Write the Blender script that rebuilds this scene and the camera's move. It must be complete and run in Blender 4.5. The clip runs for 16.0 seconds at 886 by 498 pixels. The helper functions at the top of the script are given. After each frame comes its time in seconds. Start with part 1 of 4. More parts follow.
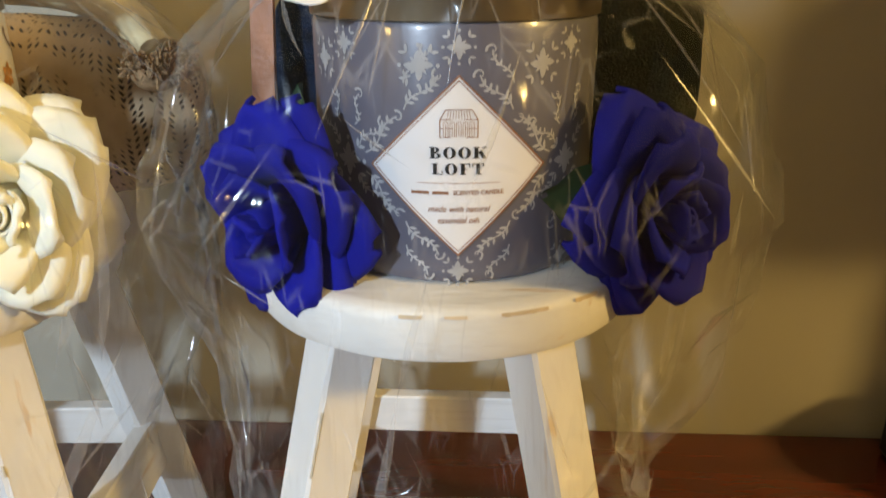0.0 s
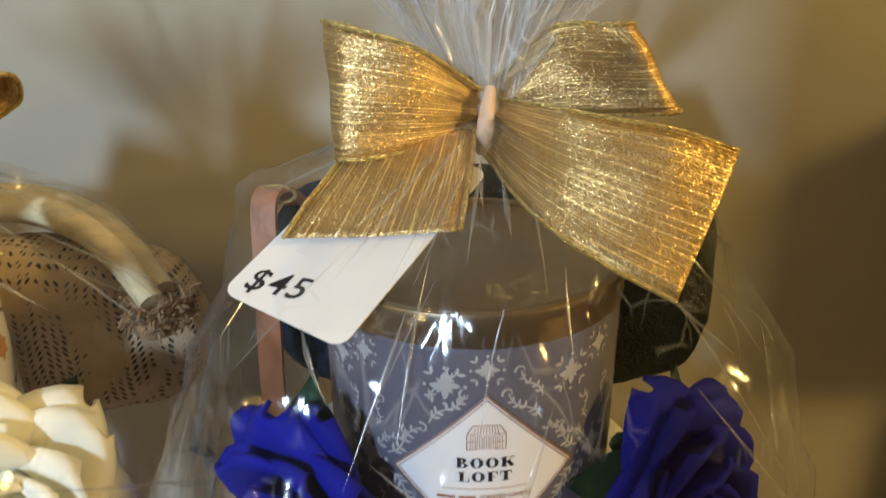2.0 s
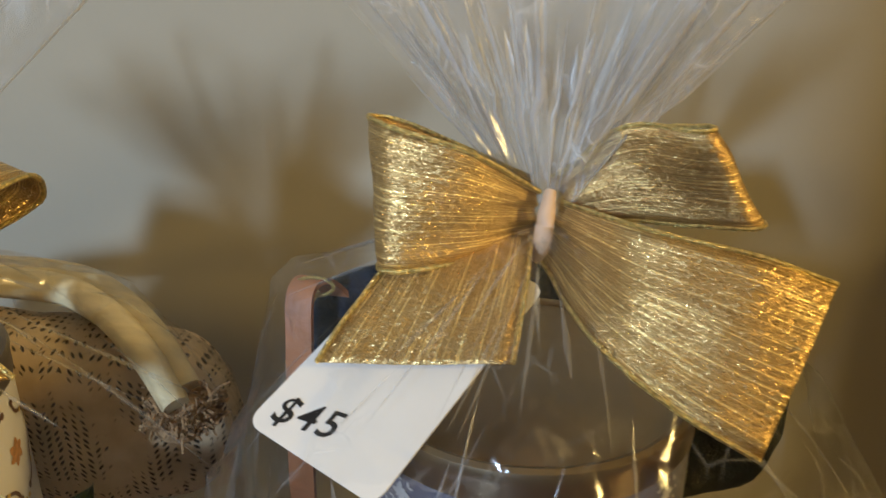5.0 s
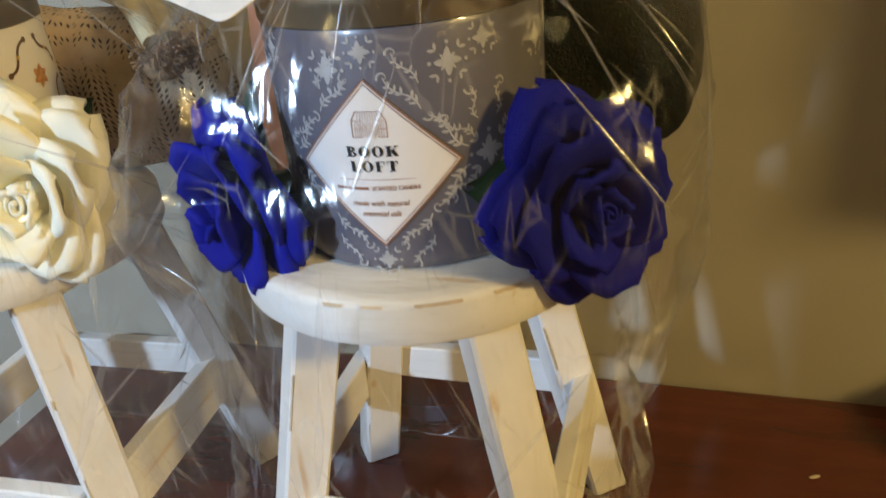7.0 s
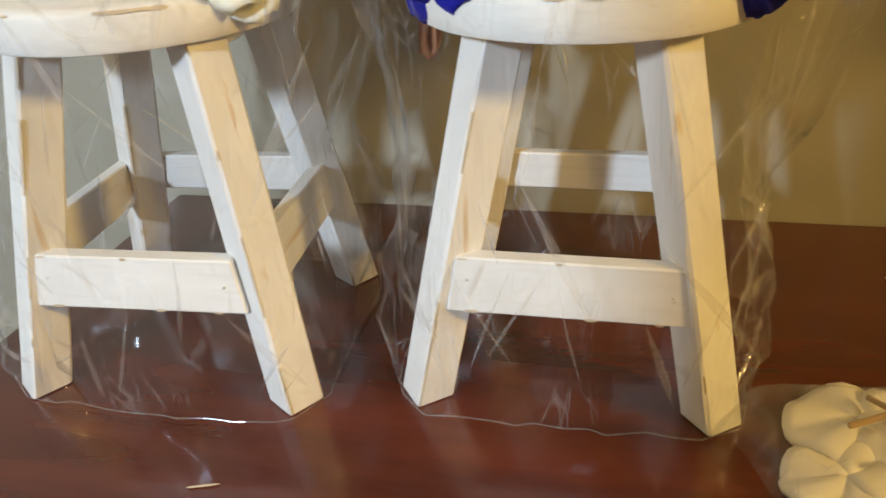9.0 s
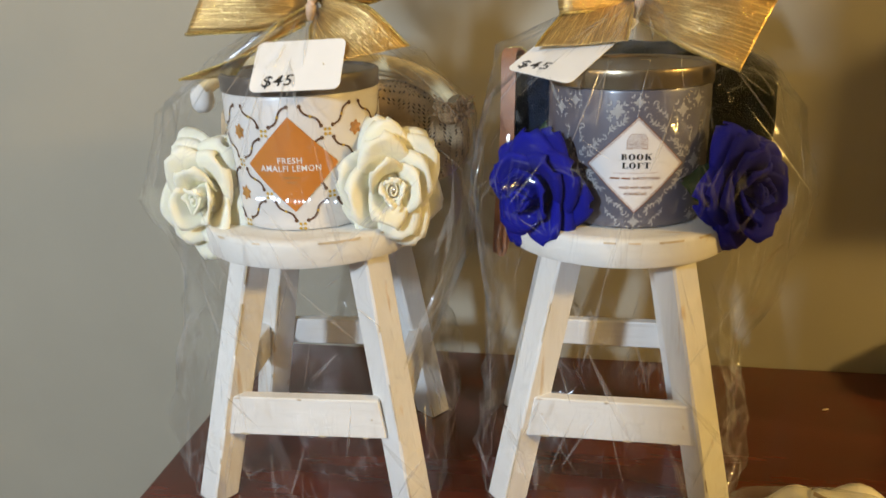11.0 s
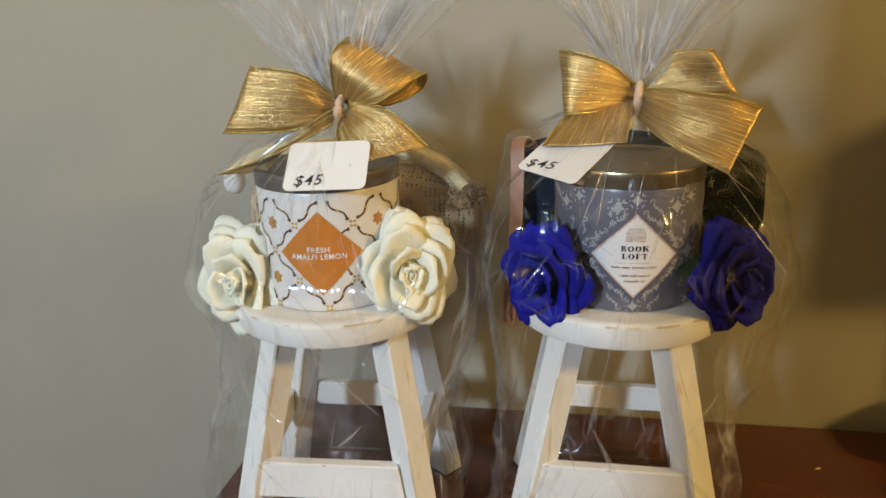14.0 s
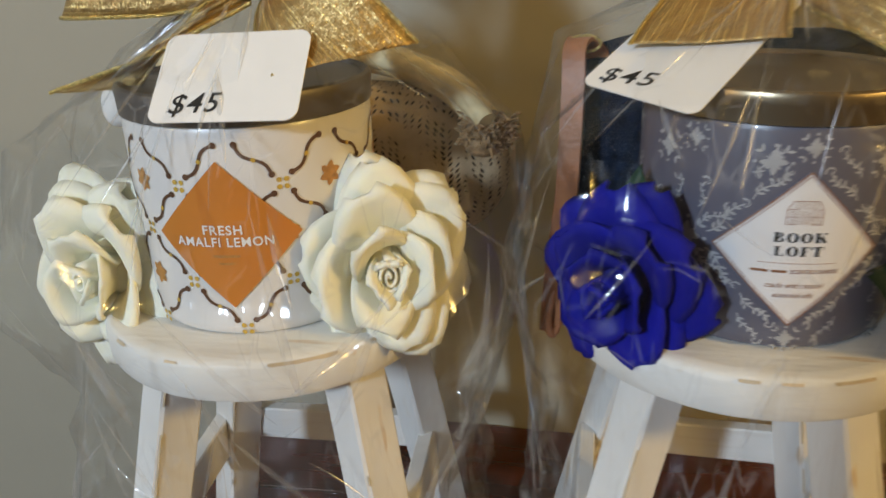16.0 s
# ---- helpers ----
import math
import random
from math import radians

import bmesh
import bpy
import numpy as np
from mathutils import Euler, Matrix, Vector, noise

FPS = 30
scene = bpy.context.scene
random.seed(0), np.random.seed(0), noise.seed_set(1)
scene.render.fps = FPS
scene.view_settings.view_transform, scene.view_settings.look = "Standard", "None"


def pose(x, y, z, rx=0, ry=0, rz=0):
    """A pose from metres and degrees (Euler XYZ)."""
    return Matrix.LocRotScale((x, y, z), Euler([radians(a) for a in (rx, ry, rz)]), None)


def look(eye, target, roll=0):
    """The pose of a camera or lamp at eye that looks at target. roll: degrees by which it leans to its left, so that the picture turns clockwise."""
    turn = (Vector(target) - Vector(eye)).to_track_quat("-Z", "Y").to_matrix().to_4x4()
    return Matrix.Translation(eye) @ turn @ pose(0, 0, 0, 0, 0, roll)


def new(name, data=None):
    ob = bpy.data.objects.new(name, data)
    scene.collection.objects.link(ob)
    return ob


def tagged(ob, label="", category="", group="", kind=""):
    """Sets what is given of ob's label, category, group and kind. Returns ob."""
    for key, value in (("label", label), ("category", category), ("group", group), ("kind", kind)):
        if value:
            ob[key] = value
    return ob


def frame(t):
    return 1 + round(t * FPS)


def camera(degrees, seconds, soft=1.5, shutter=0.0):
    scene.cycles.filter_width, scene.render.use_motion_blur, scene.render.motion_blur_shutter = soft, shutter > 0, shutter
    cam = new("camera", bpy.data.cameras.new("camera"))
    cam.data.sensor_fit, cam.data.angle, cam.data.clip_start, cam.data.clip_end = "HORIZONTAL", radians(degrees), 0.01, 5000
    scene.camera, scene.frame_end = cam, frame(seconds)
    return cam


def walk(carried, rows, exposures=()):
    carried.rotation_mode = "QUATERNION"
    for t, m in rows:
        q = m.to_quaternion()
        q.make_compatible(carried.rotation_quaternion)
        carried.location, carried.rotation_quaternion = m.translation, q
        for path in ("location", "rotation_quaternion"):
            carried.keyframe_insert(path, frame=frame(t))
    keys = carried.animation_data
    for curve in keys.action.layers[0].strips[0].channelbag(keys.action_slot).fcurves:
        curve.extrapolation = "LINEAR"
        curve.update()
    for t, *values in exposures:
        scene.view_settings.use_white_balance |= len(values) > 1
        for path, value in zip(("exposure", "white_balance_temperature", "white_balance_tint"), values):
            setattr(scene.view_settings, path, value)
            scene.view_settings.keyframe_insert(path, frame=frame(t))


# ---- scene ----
cam = camera(60.8, 16.0, shutter=0.4)
METRES, EYE, TILT, LEAN, TURN = 1.44, 0.30, -20.0, 0.0, 0.0
PATH = [
    (0, (0.015, 0.036, 0.329), (-0.077, 1.901, -0.389), -0.1),
    (0.5, (0.01, 0.032, 0.349), (-0.073, 1.906, -0.345), -0.5),
    (1, (-0.001, 0.038, 0.37), (-0.076, 1.911, -0.326), -1.0),
    (1.5, (-0.01, 0.057, 0.406), (-0.029, 1.91, -0.346), -0.6),
    (1.7, (-0.0075, 0.068, 0.4165), (-0.0255, 1.918, -0.357), -0.55),
    (2, (-0.004, 0.085, 0.429), (-0.02, 1.931, -0.34), -0.5),
    (2.2, (-0.015, 0.098, 0.43), (-0.007, 1.95, -0.308), 0.3),
    (2.5, (-0.034, 0.116, 0.429), (0.016, 1.979, -0.295), 1.5),
    (3, (-0.082, 0.145, 0.42), (-0.1, 2.025, -0.264), 1.7),
    (5.3, (0.014, 0.111, 0.453), (-0.169, 1.954, -0.304), -0.7),
    (5.5, (0.028, 0.101, 0.443), (-0.219, 1.914, -0.363), -1.6),
    (6, (0.052, 0.077, 0.413), (-0.343, 1.842, -0.441), -3.3),
    (6.5, (0.088, 0.069, 0.366), (-0.451, 1.783, -0.513), -4.8),
    (7, (0.113, 0.054, 0.357), (-0.474, 1.73, -0.556), -6.2),
    (7.5, (0.127, 0.040, 0.326), (-0.459, 1.717, -0.594), -6.7),
    (8, (0.122, 0.024, 0.314), (-0.472, 1.672, -0.648), -6.8),
    (8.5, (0.070, -0.009, 0.282), (-0.453, 1.670, -0.670), -5.7),
    (9, (0.018, -0.037, 0.273), (-0.406, 1.664, -0.689), -3.5),
    (9.5, (-0.011, -0.058, 0.288), (-0.399, 1.675, -0.631), -2.5),
    (10, (-0.021, -0.1, 0.318), (-0.384, 1.677, -0.524), -1.9),
    (10.2, (-0.028, -0.126, 0.333), (-0.373, 1.675, -0.465), -1.5),
    (12.3, (-0.036, -0.292, 0.427), (-0.355, 1.591, -0.165), -1.9),
    (12.5, (-0.034, -0.305, 0.436), (-0.366, 1.578, -0.152), -2.0),
    (13, (-0.038, -0.319, 0.442), (-0.374, 1.568, -0.13), -1.9),
    (13.5, (-0.039, -0.296, 0.435), (-0.381, 1.586, -0.149), -2.0),
    (14, (-0.034, -0.238, 0.435), (-0.38, 1.635, -0.175), -1.8),
    (14.5, (-0.034, -0.16, 0.42), (-0.374, 1.712, -0.198), -1.6),
    (15, (-0.026, -0.1, 0.41), (-0.371, 1.763, -0.23), -1.4),
    (15.5, (-0.041, -0.054, 0.395), (-0.393, 1.784, -0.309), -1.4),
    (16, (-0.072, 0.0, 0.378), (-0.449, 1.806, -0.393), -1.6),
]
walk(cam, [(t, look(eye, target, roll)) for t, eye, target, roll in PATH], [
    (0.0, 0.0, 6500, 10), (1.5, -0.06, 6450, 10), (2.0, -0.16, 6150, 10), (3.0, -0.38, 6050, 10), (5.5, -0.38, 5950, 10), (6.0, -0.32, 5700, 10), (6.5, -0.20, 5750, 10), (8.0, -0.06, 6150, 10),
    (9.0, 0.02, 6650, 10), (10.0, -0.08, 6750, 11), (12.5, -0.28, 6650, 11), (14.5, -0.42, 6600, 10), (15.0, -0.47, 6550, 10), (16.0, -0.53, 6600, 10)])

# ---- world and light ----
W = bpy.data.worlds.new("world")
scene.world = W
W.use_nodes = True
wn = W.node_tree.nodes
sky = wn.new("ShaderNodeTexSky")
sky.sky_type, sky.sun_disc = "NISHITA", False
sky.sun_elevation, sky.sun_rotation = radians(35), radians(200)
W.node_tree.links.new(sky.outputs[0], wn["Background"].inputs[0])
wn["Background"].inputs[1].default_value = 0.1


def area(name, eye, target, size, power, colour, size_y=None):
    li = bpy.data.lights.new(name, "AREA")
    li.energy, li.color, li.shape, li.size = power, colour, "RECTANGLE", size
    li.size_y = size_y or size
    ob = new(name, li)
    ob.matrix_world = look(eye, target)
    return ob


# daylight in the window behind, two warm lamps out of view, an added warm fill above
area("window_daylight", (-1.08, -1.93, 1.20), (-0.08, 0.40, 0.24), 0.12, 70, (0.63, 0.80, 1.0), 0.24)
area("lamp_warm_left", (-1.65, -1.05, 0.80), (0.0, 0.40, 0.2), 0.14, 6.0, (1.0, 0.66, 0.20))
area("lamp_warm_right", (1.6, -0.30, 1.0), (0.0, 0.36, 0.2), 0.20, 26, (1.0, 0.66, 0.20))
area("fill_warm_ceiling", (0.25, -0.15, 1.78), (0.25, -0.1, 0.0), 0.4, 2.0, (1.0, 0.70, 0.25))


# ---- materials ----
def mat(name, colour, rough=0.6, metal=0.0, vary=0.12, scale=60.0, bump=0.1, fine=400.0, rand=0.0, stretch=(1, 1, 1), coat=0.0, spec=0.5, second=None):
    m = bpy.data.materials.new(name)
    m.use_nodes = True
    n, l = m.node_tree.nodes, m.node_tree.links
    b = n["Principled BSDF"]
    b.inputs["Roughness"].default_value, b.inputs["Metallic"].default_value = rough, metal
    b.inputs["Coat Weight"].default_value, b.inputs["Specular IOR Level"].default_value = coat, spec
    tc, mp = n.new("ShaderNodeTexCoord"), n.new("ShaderNodeMapping")
    mp.inputs["Scale"].default_value = stretch
    l.new(tc.outputs["Object"], mp.inputs[0])
    n1, n2 = n.new("ShaderNodeTexNoise"), n.new("ShaderNodeTexNoise")
    n1.inputs["Scale"].default_value, n2.inputs["Scale"].default_value = scale, fine
    n1.inputs["Detail"].default_value = 5
    l.new(mp.outputs[0], n1.inputs[0]), l.new(mp.outputs[0], n2.inputs[0])
    ramp = n.new("ShaderNodeMapRange")
    ramp.inputs[1].default_value, ramp.inputs[2].default_value = 0.3, 0.7
    l.new(n1.outputs[0], ramp.inputs[0])
    mix = n.new("ShaderNodeMix")
    mix.data_type = "RGBA"
    dark = second or tuple(c * (1 - vary * 2) for c in colour)
    mix.inputs[6].default_value, mix.inputs[7].default_value = (*dark, 1), (*colour, 1)
    l.new(ramp.outputs[0], mix.inputs[0])
    out = mix.outputs[2]
    if rand:
        oi, hsv = n.new("ShaderNodeObjectInfo"), n.new("ShaderNodeHueSaturation")
        mr = n.new("ShaderNodeMapRange")
        mr.inputs[3].default_value, mr.inputs[4].default_value = 1 - rand, 1 + rand
        l.new(oi.outputs["Random"], mr.inputs[0]), l.new(mr.outputs[0], hsv.inputs["Value"]), l.new(out, hsv.inputs["Color"])
        out = hsv.outputs[0]
    l.new(out, b.inputs["Base Color"])
    bp, ad = n.new("ShaderNodeBump"), n.new("ShaderNodeMath")
    ad.operation = "ADD"
    l.new(n1.outputs[0], ad.inputs[0]), l.new(n2.outputs[0], ad.inputs[1])
    bp.inputs["Strength"].default_value, bp.inputs["Distance"].default_value = bump, 0.001
    l.new(ad.outputs[0], bp.inputs["Height"]), l.new(bp.outputs[0], b.inputs["Normal"])
    return m


def cellophane(name, tint=(0.993, 0.995, 0.995), base=0.052, edge=0.28, rough=0.07, glint_white=0.1, folds=0.05, bump=0.45):
    """Thin clear film: see-through, gloss that rises towards its edges, a web of sharp folds. Its glints and haze are
    partly painted in white.
    """
    m = bpy.data.materials.new(name)
    m.use_nodes = True
    n, l = m.node_tree.nodes, m.node_tree.links
    n.remove(n["Principled BSDF"])

    def math_node(kind, a, b, c=None):
        q = n.new("ShaderNodeMath")
        q.operation = kind
        for k, v in enumerate((a, b, c)):
            if v is None:
                continue
            if isinstance(v, (int, float)):
                q.inputs[k].default_value = v
            else:
                l.new(v, q.inputs[k])
        return q.outputs[0]

    tr, gl, df, mx, top, lw = (n.new("ShaderNode" + k) for k in ("BsdfTransparent", "BsdfGlossy", "BsdfDiffuse", "MixShader", "MixShader", "LayerWeight"))
    tr.inputs[0].default_value = (*tint, 1)
    # Plain white that stands in for light glinting on the film.
    df.inputs[0].default_value = (0.95, 0.95, 0.95, 1)
    gl.inputs["Roughness"].default_value = rough
    tc = n.new("ShaderNodeTexCoord")
    height, line = 0.0, 0.0
    for scale, turn in (((80, 80, 12), (0.25, 0.35, 0)), ((60, 60, 9), (-0.3, -0.5, 0))):
        mp, nz = n.new("ShaderNodeMapping"), n.new("ShaderNodeTexNoise")
        mp.inputs["Scale"].default_value, mp.inputs["Rotation"].default_value = scale, turn
        nz.inputs["Scale"].default_value, nz.inputs["Detail"].default_value = 1, 2
        l.new(tc.outputs["Object"], mp.inputs[0]), l.new(mp.outputs[0], nz.inputs[0])
        height = math_node("ADD", nz.outputs[0], height)
    for scale, turn in (((75, 75, 15), (0.35, 0.4, 0)), ((60, 60, 12), (-0.45, -0.6, 0.3))):
        mp, vo, nz, mr, cut = (n.new("ShaderNode" + k) for k in ("Mapping", "TexVoronoi", "TexNoise", "MapRange", "MapRange"))
        mp.inputs["Scale"].default_value, mp.inputs["Rotation"].default_value = scale, turn
        vo.feature = "DISTANCE_TO_EDGE"
        vo.inputs["Scale"].default_value, nz.inputs["Scale"].default_value = 1.0, 38.0
        l.new(tc.outputs["Object"], mp.inputs[0]), l.new(mp.outputs[0], vo.inputs[0]), l.new(tc.outputs["Object"], nz.inputs[0])
        mr.inputs[1].default_value, mr.inputs[2].default_value, mr.inputs[3].default_value, mr.inputs[4].default_value = 0.0, 0.035, 1.0, 0.0
        cut.inputs[1].default_value, cut.inputs[2].default_value = 0.50, 0.62
        l.new(vo.outputs["Distance"], mr.inputs[0]), l.new(nz.outputs[0], cut.inputs[0])
        line = math_node("MAXIMUM", math_node("MULTIPLY", mr.outputs[0], cut.outputs[0]), line)
        height = math_node("MULTIPLY_ADD", vo.outputs["Distance"], 1.1, height)
    bp = n.new("ShaderNodeBump")
    bp.inputs["Strength"].default_value, bp.inputs["Distance"].default_value = bump, 0.002
    l.new(height, bp.inputs["Height"]), l.new(bp.outputs[0], gl.inputs["Normal"])
    gloss = math_node("MULTIPLY_ADD", math_node("POWER", lw.outputs["Facing"], 3.0), edge, base)
    l.new(gloss, mx.inputs[0])
    top.inputs[0].default_value = glint_white
    l.new(gl.outputs[0], top.inputs[1]), l.new(df.outputs[0], top.inputs[2])
    l.new(tr.outputs[0], mx.inputs[1]), l.new(top.outputs[0], mx.inputs[2])
    web = n.new("ShaderNodeMixShader")
    l.new(math_node("MULTIPLY", line, folds), web.inputs[0])
    l.new(mx.outputs[0], web.inputs[1]), l.new(df.outputs[0], web.inputs[2])
    l.new(web.outputs[0], n["Material Output"].inputs[0])
    return m


def ribbon_gold(name, colour, deep, rough=0.30):
    """Woven metallic ribbon: streaks along its length, fine cross weave, glitter."""
    m = bpy.data.materials.new(name)
    m.use_nodes = True
    n, l = m.node_tree.nodes, m.node_tree.links
    b = n["Principled BSDF"]
    b.inputs["Metallic"].default_value = 0.85
    uv = n.new("ShaderNodeUVMap")
    mp, mp2 = n.new("ShaderNodeMapping"), n.new("ShaderNodeMapping")
    mp.inputs["Scale"].default_value = (24, 1250, 1)
    mp2.inputs["Scale"].default_value = (2200, 2600, 1)
    a, c = n.new("ShaderNodeTexNoise"), n.new("ShaderNodeTexNoise")
    a.inputs["Scale"].default_value = c.inputs["Scale"].default_value = 1
    a.inputs["Detail"].default_value = 3
    l.new(uv.outputs[0], mp.inputs[0]), l.new(uv.outputs[0], mp2.inputs[0])
    l.new(mp.outputs[0], a.inputs[0]), l.new(mp2.outputs[0], c.inputs[0])
    r = n.new("ShaderNodeMapRange")
    r.inputs[1].default_value, r.inputs[2].default_value = 0.22, 0.60
    l.new(a.outputs[0], r.inputs[0])
    mix = n.new("ShaderNodeMix")
    mix.data_type = "RGBA"
    mix.inputs[6].default_value, mix.inputs[7].default_value = (*deep, 1), (*colour, 1)
    l.new(r.outputs[0], mix.inputs[0])
    # brighter metal threads that run in short dashes
    r3, mix3 = n.new("ShaderNodeMapRange"), n.new("ShaderNodeMix")
    r3.inputs[1].default_value, r3.inputs[2].default_value = 0.56, 0.62
    mix3.data_type = "RGBA"
    mix3.inputs[7].default_value = (1.0, 0.78, 0.34, 1)
    l.new(a.outputs[0], r3.inputs[0]), l.new(r3.outputs[0], mix3.inputs[0]), l.new(mix.outputs[2], mix3.inputs[6])
    l.new(mix3.outputs[2], b.inputs["Base Color"])
    r2 = n.new("ShaderNodeMapRange")
    r2.inputs[1].default_value, r2.inputs[2].default_value = 0.38, 0.62
    r2.inputs[3].default_value, r2.inputs[4].default_value = rough + 0.14, rough - 0.16
    l.new(c.outputs[0], r2.inputs[0]), l.new(r2.outputs[0], b.inputs["Roughness"])
    ad, bp = n.new("ShaderNodeMath"), n.new("ShaderNodeBump")
    ad.operation = "ADD"
    l.new(c.outputs[0], ad.inputs[1])
    thread = n.new("ShaderNodeMath")
    thread.operation = "MULTIPLY"
    thread.inputs[1].default_value = 0.45
    l.new(a.outputs[0], thread.inputs[0]), l.new(thread.outputs[0], ad.inputs[0])
    bp.inputs["Strength"].default_value, bp.inputs["Distance"].default_value = 0.35, 0.0005
    # tinsel: little flat flecks of thread, each tilted its own way
    mp3, vo, half, amp, geo, add, nor = (n.new("ShaderNode" + k) for k in ("Mapping", "TexVoronoi", "VectorMath", "VectorMath", "NewGeometry", "VectorMath", "VectorMath"))
    mp3.inputs["Scale"].default_value = (1500, 2300, 1)
    vo.inputs["Scale"].default_value = 1.0
    half.operation, amp.operation, add.operation, nor.operation = "SUBTRACT", "SCALE", "ADD", "NORMALIZE"
    half.inputs[1].default_value, amp.inputs[3].default_value = (0.5, 0.5, 0.5), 0.6
    l.new(uv.outputs[0], mp3.inputs[0]), l.new(mp3.outputs[0], vo.inputs[0]), l.new(vo.outputs["Color"], half.inputs[0])
    l.new(half.outputs[0], amp.inputs[0]), l.new(amp.outputs[0], add.inputs[0]), l.new(geo.outputs["Normal"], add.inputs[1])
    l.new(add.outputs[0], nor.inputs[0]), l.new(nor.outputs[0], bp.inputs["Normal"])
    l.new(ad.outputs[0], bp.inputs["Height"]), l.new(bp.outputs[0], b.inputs["Normal"])
    return m


def crochet(name, colour, hole):
    m = mat(name, colour, 0.9, vary=0.2, scale=40, bump=0.3, fine=900)
    n, l = m.node_tree.nodes, m.node_tree.links
    b = n["Principled BSDF"]
    tc, v, mp = n.new("ShaderNodeTexCoord"), n.new("ShaderNodeTexVoronoi"), n.new("ShaderNodeMapping")
    mp.inputs["Scale"].default_value = (250, 250, 330)
    v.inputs["Scale"].default_value, v.inputs["Randomness"].default_value = 1.0, 0.22
    # rows of holes that slant to and fro, as in a herringbone
    sx, pp, ma, cx = n.new("ShaderNodeSeparateXYZ"), n.new("ShaderNodeMath"), n.new("ShaderNodeMath"), n.new("ShaderNodeCombineXYZ")
    pp.operation, ma.operation = "PINGPONG", "MULTIPLY_ADD"
    pp.inputs[1].default_value, ma.inputs[1].default_value = 0.011, 0.9
    l.new(tc.outputs["Object"], sx.inputs[0]), l.new(sx.outputs[0], pp.inputs[0]), l.new(pp.outputs[0], ma.inputs[0]), l.new(sx.outputs[2], ma.inputs[2])
    l.new(sx.outputs[0], cx.inputs[0]), l.new(sx.outputs[1], cx.inputs[1]), l.new(ma.outputs[0], cx.inputs[2])
    l.new(cx.outputs[0], mp.inputs[0]), l.new(mp.outputs[0], v.inputs[0])
    r, mix, bp = n.new("ShaderNodeMapRange"), n.new("ShaderNodeMix"), n.new("ShaderNodeBump")
    r.inputs[1].default_value, r.inputs[2].default_value = 0.20, 0.36
    l.new(v.outputs["Distance"], r.inputs[0])
    mix.data_type = "RGBA"
    mix.inputs[6].default_value = (*hole, 1)
    old = b.inputs["Base Color"].links[0].from_socket
    l.new(r.outputs[0], mix.inputs[0]), l.new(old, mix.inputs[7]), l.new(mix.outputs[2], b.inputs["Base Color"])
    bp.inputs["Strength"].default_value, bp.inputs["Distance"].default_value = 0.9, 0.002
    l.new(r.outputs[0], bp.inputs["Height"]), l.new(bp.outputs[0], b.inputs["Normal"])
    return m


M_WALL = mat("beige wall paint", (0.365, 0.335, 0.262), 0.75, vary=0.03, scale=6, bump=0.06, fine=260)
M_CEIL = mat("pale wall paint", (0.42, 0.40, 0.37), 0.85, vary=0.03, scale=5, bump=0.05)
M_FLOOR = mat("brown floor", (0.20, 0.13, 0.08), 0.5, vary=0.2, scale=8)
M_TABLE = mat("polished mahogany", (0.115, 0.022, 0.010), 0.24, vary=0.22, scale=22, bump=0.05, fine=150, stretch=(0.35, 2.2, 1), coat=0.25)
M_PAINT = mat("white wood paint", (0.80, 0.78, 0.74), 0.55, vary=0.05, scale=45, bump=0.28, fine=230, stretch=(1, 1, 0.25), rand=0.03)
M_SEATP = mat("white seat paint", (0.80, 0.78, 0.73), 0.55, vary=0.06, scale=35, bump=0.35, fine=200, stretch=(0.4, 1.6, 1.6))
M_RAW = mat("bare pine", (0.72, 0.58, 0.39), 0.7, vary=0.2, scale=70, bump=0.3, fine=300)
M_RAIL = mat("white rail paint", (0.80, 0.78, 0.74), 0.55, vary=0.05, scale=45, bump=0.28, fine=230, stretch=(0.3, 0.3, 1), rand=0.03)
for worn, along in ((M_PAINT, (1, 1, 0.07)), (M_SEATP, (0.12, 1, 1)), (M_RAIL, (0.07, 0.07, 1))):
    pn, pl = worn.node_tree.nodes, worn.node_tree.links
    sh = pn["Principled BSDF"]
    was = sh.inputs["Base Color"].links[0].from_socket
    for size, lo, hi, tone, amount in ((420, 0.52, 0.72, (0.50, 0.43, 0.34), 0.22), (110, 0.66, 0.72, (0.60, 0.45, 0.28), 0.75)):
        co, mp, gr, mr, mi = (pn.new("ShaderNode" + k) for k in ("TexCoord", "Mapping", "TexNoise", "MapRange", "Mix"))
        mi.data_type = "RGBA"
        mp.inputs["Scale"].default_value, gr.inputs["Scale"].default_value, gr.inputs["Detail"].default_value = along, size, 4
        mr.inputs[1].default_value, mr.inputs[2].default_value, mr.inputs[4].default_value = lo, hi, amount
        mi.inputs[7].default_value = (*tone, 1)
        pl.new(co.outputs["Object"], mp.inputs[0]), pl.new(mp.outputs[0], gr.inputs[0]), pl.new(gr.outputs[0], mr.inputs[0])
        pl.new(mr.outputs[0], mi.inputs[0]), pl.new(was, mi.inputs[6])
        was = mi.outputs[2]
    pl.new(was, sh.inputs["Base Color"])
# Films differ in gloss and in how much white is painted in as glints.
M_CELLO = cellophane("clear cellophane", base=0.028, edge=0.40, rough=0.10, folds=0.09, bump=0.30)
M_CELLO_TOP = cellophane("gathered cellophane", base=0.14, edge=0.30, rough=0.15, glint_white=0.40, folds=0.25)
M_GLINT_TOP = cellophane("pleated cellophane with painted glints", (1.0, 1.0, 1.0), 0.55, 0.10, 0.40, 0.40, 0.0, 0.6)
M_CREASE = cellophane("folded cellophane", (1.0, 1.0, 1.0), 0.15, 0.05, 0.11, 0.3, 0.0, 0.1)
